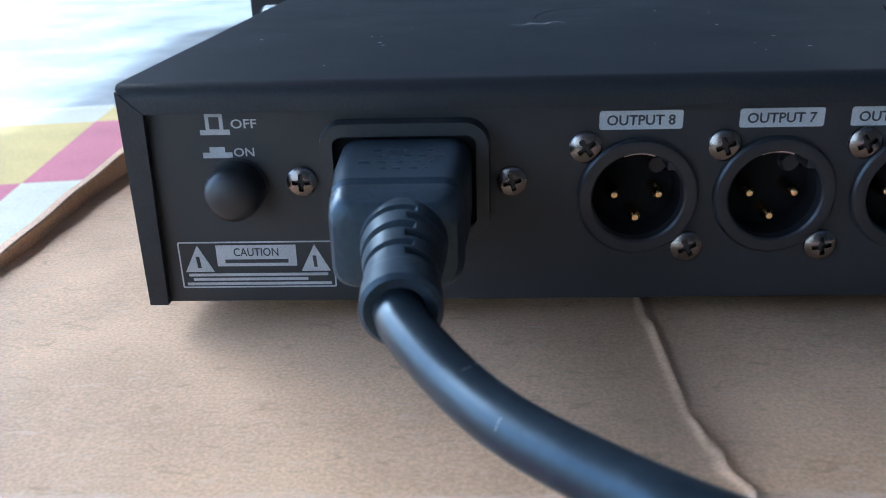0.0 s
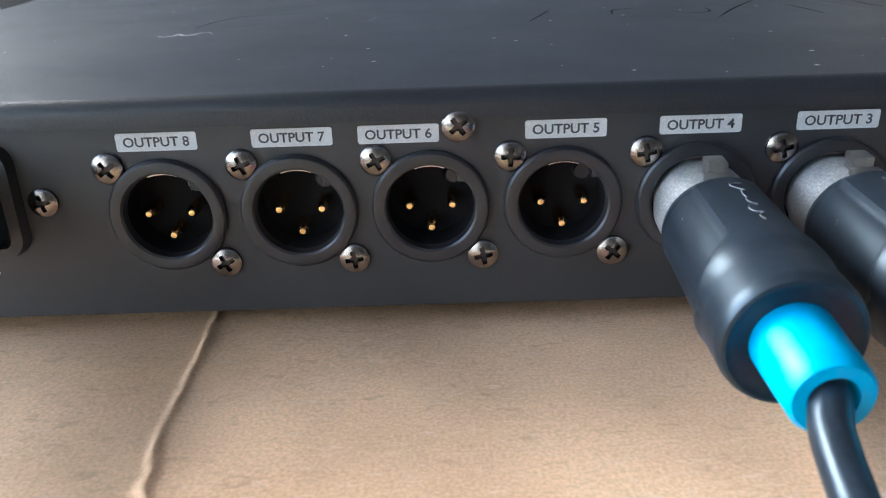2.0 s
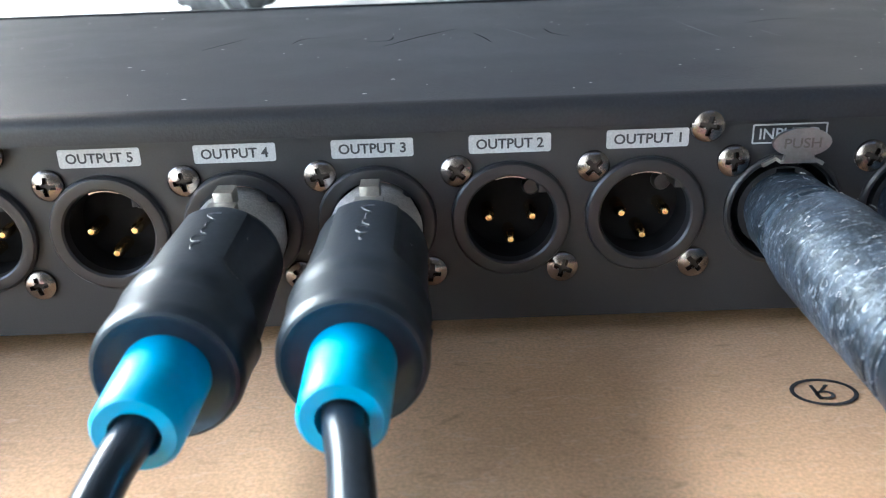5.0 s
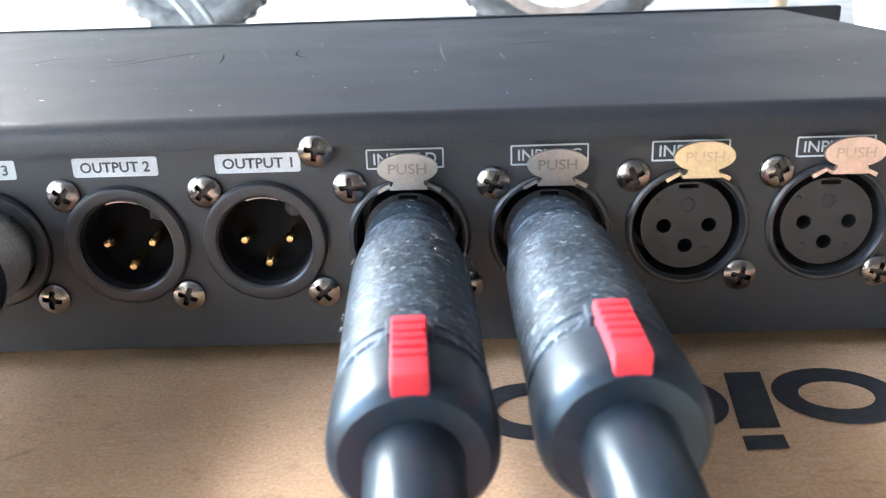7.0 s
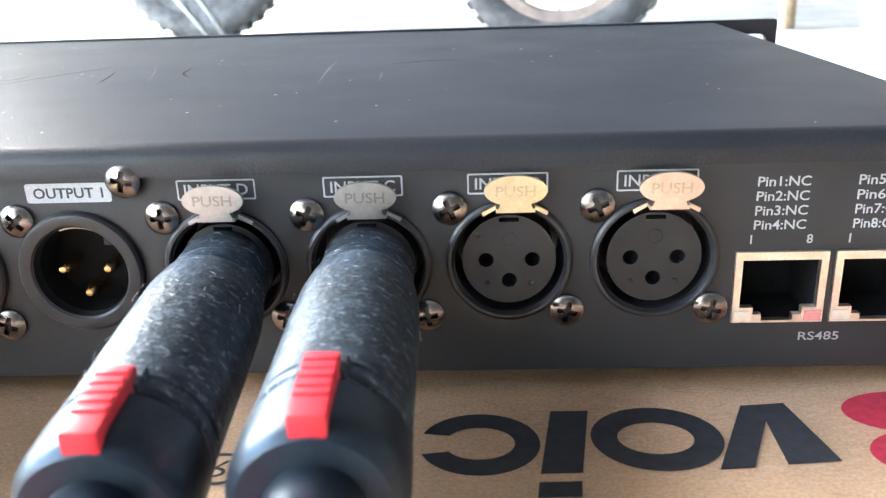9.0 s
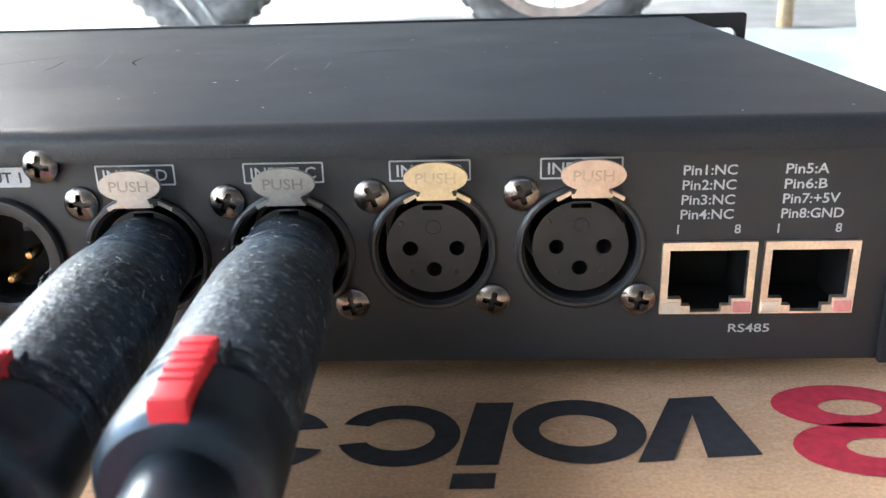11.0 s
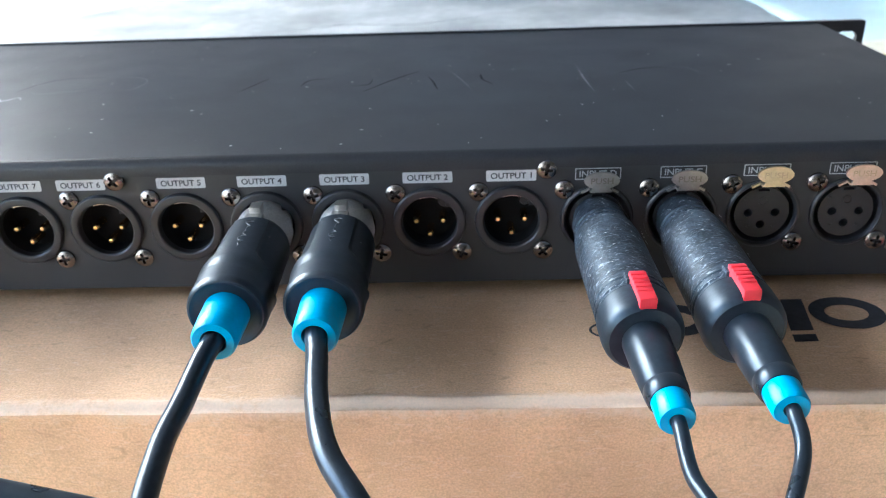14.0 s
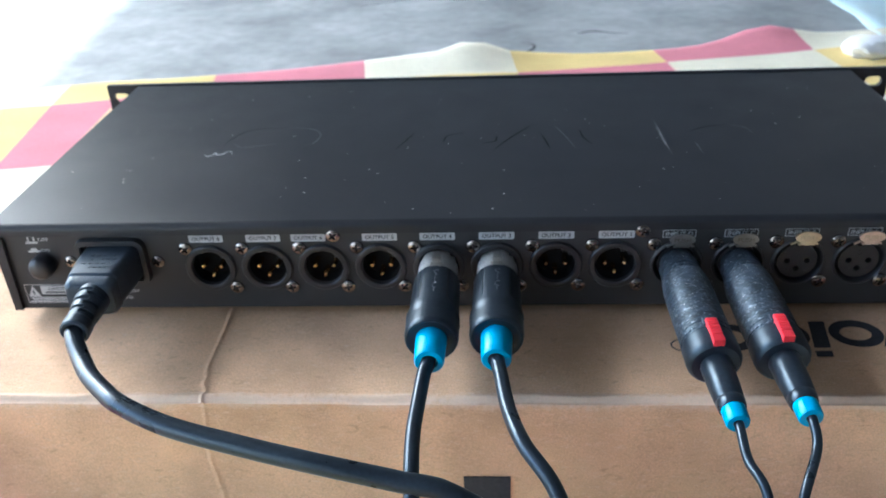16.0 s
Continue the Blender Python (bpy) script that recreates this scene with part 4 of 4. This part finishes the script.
def adapter(at, end, label):
    ob = thing("jack_adapter", (0, 0, 0), label, "audio adapter", "adapters in the inputs")
    ob.matrix_basis = along(at, end)
    prof = [(-0.001, 0.0076), (0.0020, 0.0080), (0.0030, 0.0086), (0.0100, 0.0090), (0.0104, 0.0086), (0.0114, 0.0086), (0.0118, 0.0092), (0.0128, 0.0092), (0.0132, 0.0088), (0.0142, 0.0090), (0.0149, 0.0098), (0.0200, 0.0104), (0.0300, 0.0106), (0.0528, 0.0107), (0.0531, 0.0104), (0.0537, 0.0104), (0.0540, 0.0108), (0.0556, 0.0108), (0.0559, 0.0104), (0.0565, 0.0104)]
    part("barrel", lathe(bmesh.new(), [(q * 0.965, r * 0.955) for q, r in prof], 64), SCUFFED, ob, "scuffed dusty black barrel")
    prof = [(0.0565, 0.0103), (0.0572, 0.0101), (0.0578, 0.0110), (0.0645, 0.0111), (0.0664, 0.0109), (0.0677, 0.0103), (0.0684, 0.0094), (0.0685, 0.0056), (0.0600, 0.0054)]
    part("end_cap", lathe(bmesh.new(), [(q * 0.965, r * 0.955) for q, r in prof], 64), HANDLE, ob, "smooth black end cap")
    bm = box(bmesh.new(), (-0.0022, -0.0658, 0.0085), (0.0022, -0.0522, 0.0121), 0.0005)
    latch = part("release_latch", bm, RED, ob, "ribbed red release latch")
    for k in range(5):
        part("rib", box(bmesh.new(), (-0.0020, -0.0545 - k * 0.0019, 0.0117), (0.0020, -0.0534 - k * 0.0019, 0.01245), 0.0002), RED, latch)
    part("latch_slot", box(bmesh.new(), (-0.0030, -0.0545, 0.0088), (0.0030, -0.0505, 0.0109), 0.0006), SCUFFED, ob)
    lint(ob, [(0, -0.016, 0), (0, -0.024, 0), (0, -0.045, 0)], 0.0106, int(at[0] * 1e4), 26, 0.0007)
    lint(ob, [(0, -0.004, 0), (0, -0.007, 0), (0, -0.009, 0)], 0.0089, int(at[0] * 2e4), 14, 0.0007)
    return ob


def jack_lead(at, end, path, label):
    lead = thing("jack_lead", (0, 0, 0), label, "audio cable", "leads in the adapters")
    lead.matrix_basis = along(at, end)
    part("barrel", lathe(bmesh.new(), [(-0.004, 0.0048), (0.0, 0.0060), (0.0100, 0.0058), (0.0180, 0.0053), (0.0184, 0.0051), (0.0190, 0.0051), (0.0194, 0.0053), (0.0222, 0.0050), (0.0230, 0.0046), (0.0230, 0.003)], 40), RUBBER, lead, "smooth black plug barrel")
    part("sleeve", lathe(bmesh.new(), [(0.0222, 0.0041), (0.0230, 0.0044), (0.0288, 0.0043), (0.0296, 0.0039), (0.0296, 0.0019), (0.0285, 0.0016)], 40), BLUE, lead, "sky blue plastic sleeve")
    m = lead.matrix_basis
    cable_part([m @ Vector((0, -0.026, 0)), m @ Vector((0, -0.0315, 0)), *path], 0.0017, lead)
    return lead


A1, A1E = Vector((0.2198, 0, 0.0235)), Vector((0.2227, -0.0662, 0.0184))
A2, A2E = Vector((0.2461, 0, 0.0235)), Vector((0.2476, -0.0662, 0.0202))
adapter(A1, A1E, "scuffed black plug adapter with a red latch, in the first input")
adapter(A2, A2E, "scuffed black plug adapter with a red latch, in the second input")
jack_lead(A1E, A1E + (A1E - A1), [(0.2240, -0.1100, 0.0131), (0.2273, -0.1230, 0.0100), (0.230, -0.138, -0.012), (0.233, -0.148, -0.042), (0.237, -0.155, -0.0715)], "thin black lead with a black jack plug and blue sleeve")
jack_lead(A2E, A2E + (A2E - A2), [(0.2475, -0.1060, 0.0145), (0.2398, -0.1210, 0.0080), (0.233, -0.136, -0.014), (0.229, -0.148, -0.042), (0.225, -0.157, -0.0715)], "thin black lead with a black jack plug and blue sleeve")


def loft(sections):
    """Rounded-box sections (y, half width, top, bottom, corner) joined into one closed body."""
    bm = bmesh.new()
    rings = [[bm.verts.new((x, y, z)) for x, z in rounded(-w, low, w, top, r, 6)] for y, w, top, low, r in sections]
    n = len(rings[0])
    for a, b in zip(rings, rings[1:]):
        for k in range(n):
            bm.faces.new((a[k], a[(k + 1) % n], b[(k + 1) % n], b[k]))
    bm.faces.new(rings[0])
    bm.faces.new(rings[-1])
    return bm


def ribbed_sleeve():
    """A bending sleeve whose slots lie by turns on either side."""
    bm, n, steps = bmesh.new(), 72, 110
    m = Vector((0.052, -1, -0.06)).to_track_quat("Z", "Y").to_matrix()
    rings = []
    for k in range(steps + 1):
        q = 0.0270 + 0.0245 * k / steps
        r0 = 0.0073 - 0.0016 * smooth(0.0270, 0.0460, q) + 0.0003 * smooth(0.0460, 0.0466, q)
        ring = []
        for j in range(n):
            a = 2 * math.pi * j / n
            way = m @ Vector((math.cos(a), math.sin(a), 0))
            turn = math.degrees(math.atan2(way.z, way.x)) % 360
            deep = 0.0
            for g in range(6):
                mid = 0.0308 + 0.0026 * g
                inside = (70 < turn < 205 or 250 < turn < 340) if g % 2 == 0 else (15 < turn < 84 or 190 < turn < 260)
                if inside and abs(q - mid) < 0.0008:
                    deep = 0.0013
            ring.append(bm.verts.new(m @ Vector((0, 0, q)) + way * (r0 - deep)))
        rings.append(ring)
    rings.append([bm.verts.new(m @ Vector((0, 0, 0.0521)) + (v.co - m @ Vector((0, 0, 0.0515))) * 0.88) for v in rings[-1]])
    rings.append([bm.verts.new(m @ Vector((0, 0, 0.0515)) + (v.co - m @ Vector((0, 0, 0.0521))) * 0.68) for v in rings[-1]])
    for a, b in zip(rings, rings[1:]):
        for j in range(n):
            bm.faces.new((a[j], a[(j + 1) % n], b[(j + 1) % n], b[j]))
    return bm


def power_cord():
    cord = thing("power_cord", (-0.0345, 0, 0.0275), "black mains cord with a moulded ribbed plug, in the power inlet", "power cord")
    body = part("plug_body", loft([(-0.0012, 0.0126, 0.0086, -0.0090, 0.0040), (-0.0120, 0.0122, 0.0082, -0.0090, 0.0036), (-0.0225, 0.0112, 0.0074, -0.0092, 0.0034), (-0.0236, 0.0104, 0.0064, -0.0088, 0.0034)]), PLUG_RUBBER, cord, "black moulded plug body")
    part("shoulder", loft([(-0.0230, 0.0108, 0.0060, -0.0100, 0.0036), (-0.0236, 0.0114, 0.0066, -0.0104, 0.0036), (-0.0272, 0.0110, 0.0060, -0.0104, 0.0036), (-0.0286, 0.0102, 0.0050, -0.0098, 0.0040), (-0.0290, 0.0088, 0.0036, -0.0086, 0.0034)]), PLUG_RUBBER, cord)
    bars = random.Random(8)
    for k in range(4):
        x = -0.0072 + 0.001 * (k % 2)
        while x < 0.0060:
            w = bars.uniform(0.0008, 0.0022)
            if bars.random() < 0.75:
                part("moulded_bar", box(bmesh.new(), (x, -0.0096 - 0.0030 * k, 0.0076 - 0.0002 * k), (x + w, -0.0084 - 0.0030 * k, 0.00865 - 0.00025 * k), 0.0002), PLUG_RUBBER, cord)
            x += w + bars.uniform(0.0006, 0.0014)
    part("strain_relief", ribbed_sleeve(), PLUG_RUBBER, cord, "slotted black strain relief")
    cable_part([(-0.0331, -0.044, 0.0248), (-0.0322, -0.0510, 0.0240), (-0.0298, -0.0562, 0.0228), (-0.0236, -0.0653, 0.0208), (-0.0168, -0.0742, 0.0202), (-0.0076, -0.0833, 0.0203), (0.0024, -0.0915, 0.0205), (0.0222, -0.1005, 0.0186), (0.0499, -0.1080, 0.0166), (0.0785, -0.1140, 0.0140), (0.1059, -0.1180, 0.0103), (0.1250, -0.1210, 0.0073), (0.152, -0.128, -0.010), (0.172, -0.138, -0.042), (0.195, -0.148, -0.069)], 0.0037, cord)
    lint(cord, [Vector(p) - cord.location for p in ((-0.0236, -0.0653, 0.0208), (-0.0076, -0.0833, 0.0203), (0.0222, -0.1005, 0.0186), (0.0785, -0.1140, 0.0140))], 0.0037, 3, 26, 0.0007)


power_cord()


# ---- beyond the cloth ----
def bicycle():
    near, far = Vector((0.385, 1.08, FLOOR_Z)), Vector((-0.225, 1.42, FLOOR_Z))
    d = Vector((-0.95, 0.31, 0))
    side = Vector((-d.y, d.x, 0))
    bike = thing("bicycle", (near + far) / 2, "small dusty child's bicycle parked on the cement floor", "bicycle")
    o = bike.location
    for k, (c, name) in enumerate(((near - o, "muddy tyre on a brown rim"), (far - o, "black tyre with a dark disc"))):
        r = (0.160, 0.195)[k]
        hub = c + Vector((0, 0, r))
        bm = bmesh.new()
        prof = [(0.024 * math.cos(a), r - 0.024 + 0.024 * math.sin(a)) for a in [2 * math.pi * q / 14 for q in range(14)]]
        lathe(bm, prof, 56, side, hub, True)
        wheel = part("wheel", bm, TYRE, bike, name)
        for q in range(40):
            a = 2 * math.pi * q / 40
            p = hub + (d * math.cos(a) + Vector((0, 0, math.sin(a)))) * (r - 0.001)
            b = box(bmesh.new(), (-0.007, -0.014, -0.004), (0.007, 0.014, 0.0025), 0.001, 1)
            bmesh.ops.rotate(b, matrix=Matrix.Rotation(math.atan2(d.y, d.x), 3, "Z") @ Matrix.Rotation(-(a - math.pi / 2), 3, "Y"), verts=b.verts)
            bmesh.ops.translate(b, vec=p, verts=b.verts)
            part("tread_block", b, TYRE, wheel)
        rim = part("rim", lathe(bmesh.new(), [(-0.014, r - 0.036), (-0.010, r - 0.058), (0.010, r - 0.058), (0.014, r - 0.036), (0.0, r - 0.030)], 48, side, hub, True), (RIM, TYRE)[k], wheel)
        if k:
            part("disc", lathe(bmesh.new(), [(-0.006, 0), (-0.006, r - 0.05), (0.006, r - 0.05), (0.006, 0)], 48, side, hub), TYRE, wheel)
        else:
            for q in range(12):
                a = 2 * math.pi * q / 12
                e = d * math.cos(a) + Vector((0, 0, math.sin(a)))
                part("spoke", tube(bmesh.new(), [hub + e * 0.02, hub + e * (r - 0.055)], 0.0016, 6), FRAME_GREY, wheel)
        part("hub", lathe(bmesh.new(), [(-0.03, 0), (-0.03, 0.018), (0.03, 0.018), (0.03, 0)], 24, side, hub), FRAME_GREY, wheel)
        for sgn in (-1, 1):
            part("fork", tube(bmesh.new(), [hub + side * 0.035 * sgn, hub + side * 0.03 * sgn + d * (0.09, -0.07)[k] + Vector((0, 0, 0.2))], 0.008, 12), FRAME_GREY, bike)
    top_n, top_f = near - o + d * 0.12 + Vector((0, 0, 0.36)), far - o - d * 0.07 + Vector((0, 0, 0.36))
    low = (near + far) / 2 - o + Vector((0, 0, 0.16))
    for a, b in ((top_n, low), (low, top_f), (top_n, top_f)):
        part("frame_tube", tube(bmesh.new(), [a, b], 0.014, 16), FRAME_GREY, bike)
    toe = Vector((-0.180, 1.33, FLOOR_Z + 0.002)) - o
    for w in (-0.014, 0.014):
        part("stand_leg", tube(bmesh.new(), spline([toe + Vector((w, 0, 0.014)), toe + Vector((w * 1.3 - 0.03, 0.0, 0.06)), far - o + Vector((-0.07 + w * 1.6, -0.045, 0.15))], 5), 0.005, 10), FRAME_GREY, bike, "thin grey prop stand")
    ring = [toe + Vector((0.015 * math.cos(a), 0, 0.016 + 0.014 * math.sin(a))) for a in [math.pi + math.pi * q / 10 for q in range(11)]]
    part("stand_foot", tube(bmesh.new(), ring, 0.004, 8), FRAME_GREY, bike)


bicycle()


def basin():
    tub = thing("bucket", (0.86, 0.98, FLOOR_Z), "pale blue plastic bucket with a black handle", "bucket")
    part("pail", lathe(bmesh.new(), [(0, 0), (0, 0.085), (0.14, 0.112), (0.146, 0.118), (0.150, 0.114), (0.146, 0.108), (0.006, 0.08), (0.006, 0)], 48, (0, 0, 1)), PALE_BLUE, tub)
    part("handle", tube(bmesh.new(), spline([(-0.115, 0, 0.14), (-0.13, -0.05, 0.12), (-0.09, -0.115, 0.085), (0, -0.14, 0.07), (0.09, -0.115, 0.085), (0.13, -0.05, 0.12), (0.115, 0, 0.14)], 6), 0.006, 12), RUBBER, tub, "black plastic carrying handle")


basin()
# a patch of sunlit floor, put in as a thin pale blue sheet
bm = bmesh.new()
cols, rows_ = 30, 24
grid = [[bm.verts.new((0.57 + 0.75 * i / cols + 0.01 * noise.noise((j * 0.4, 2, 2)), 0.62 + 0.6 * j / rows_, FLOOR_Z + 0.003 + 0.004 * (1 + noise.noise((i * 0.35, j * 0.35, 9))))) for i in range(cols + 1)] for j in range(rows_ + 1)]
for a, b in zip(grid, grid[1:]):
    for i in range(cols):
        bm.faces.new((a[i], a[i + 1], b[i + 1], b[i]))
sheet = part("sunlit_patch", bm, PALE_BLUE, None)
sheet.modifiers.new("thickness", "SOLIDIFY").thickness = 0.0008
tagged(sheet, "pale blue sheet standing in for a sunlit patch of floor", "plastic sheet")
bm = bmesh.new()
bmesh.ops.create_icosphere(bm, subdivisions=3, radius=1)
for v in bm.verts:
    k = 1 + 0.35 * noise.noise(v.co * 1.7) + 0.12 * noise.noise(v.co * 5)
    v.co = Vector((v.co.x * 0.025 * k, v.co.y * 0.020 * k, max(v.co.z * 0.013 * k, -0.009)))
bag = part("plastic_bag", bm, material("white_plastic", (0.8, 0.8, 0.78), 0.4, 0, 0.05, 200, 0.08, 40, 0.1), None, "", (0.535, 0.572, FLOOR_Z + 0.0145))
tagged(bag, "small crumpled white plastic bag lying on the cloth", "plastic bag")
bm = lathe(bmesh.new(), [(0, 0), (0, 0.013), (0.5, 0.011), (0.5, 0)], 16, (0, 0, 1))
tagged(part("wooden_post", bm, material("pale_wood", (0.45, 0.33, 0.20), 0.7, 0, 0.2, 120, 0.2, 12, 0.1), None, "", (0.79, 1.33, FLOOR_Z)), "slim pale wooden post standing on the floor", "post")
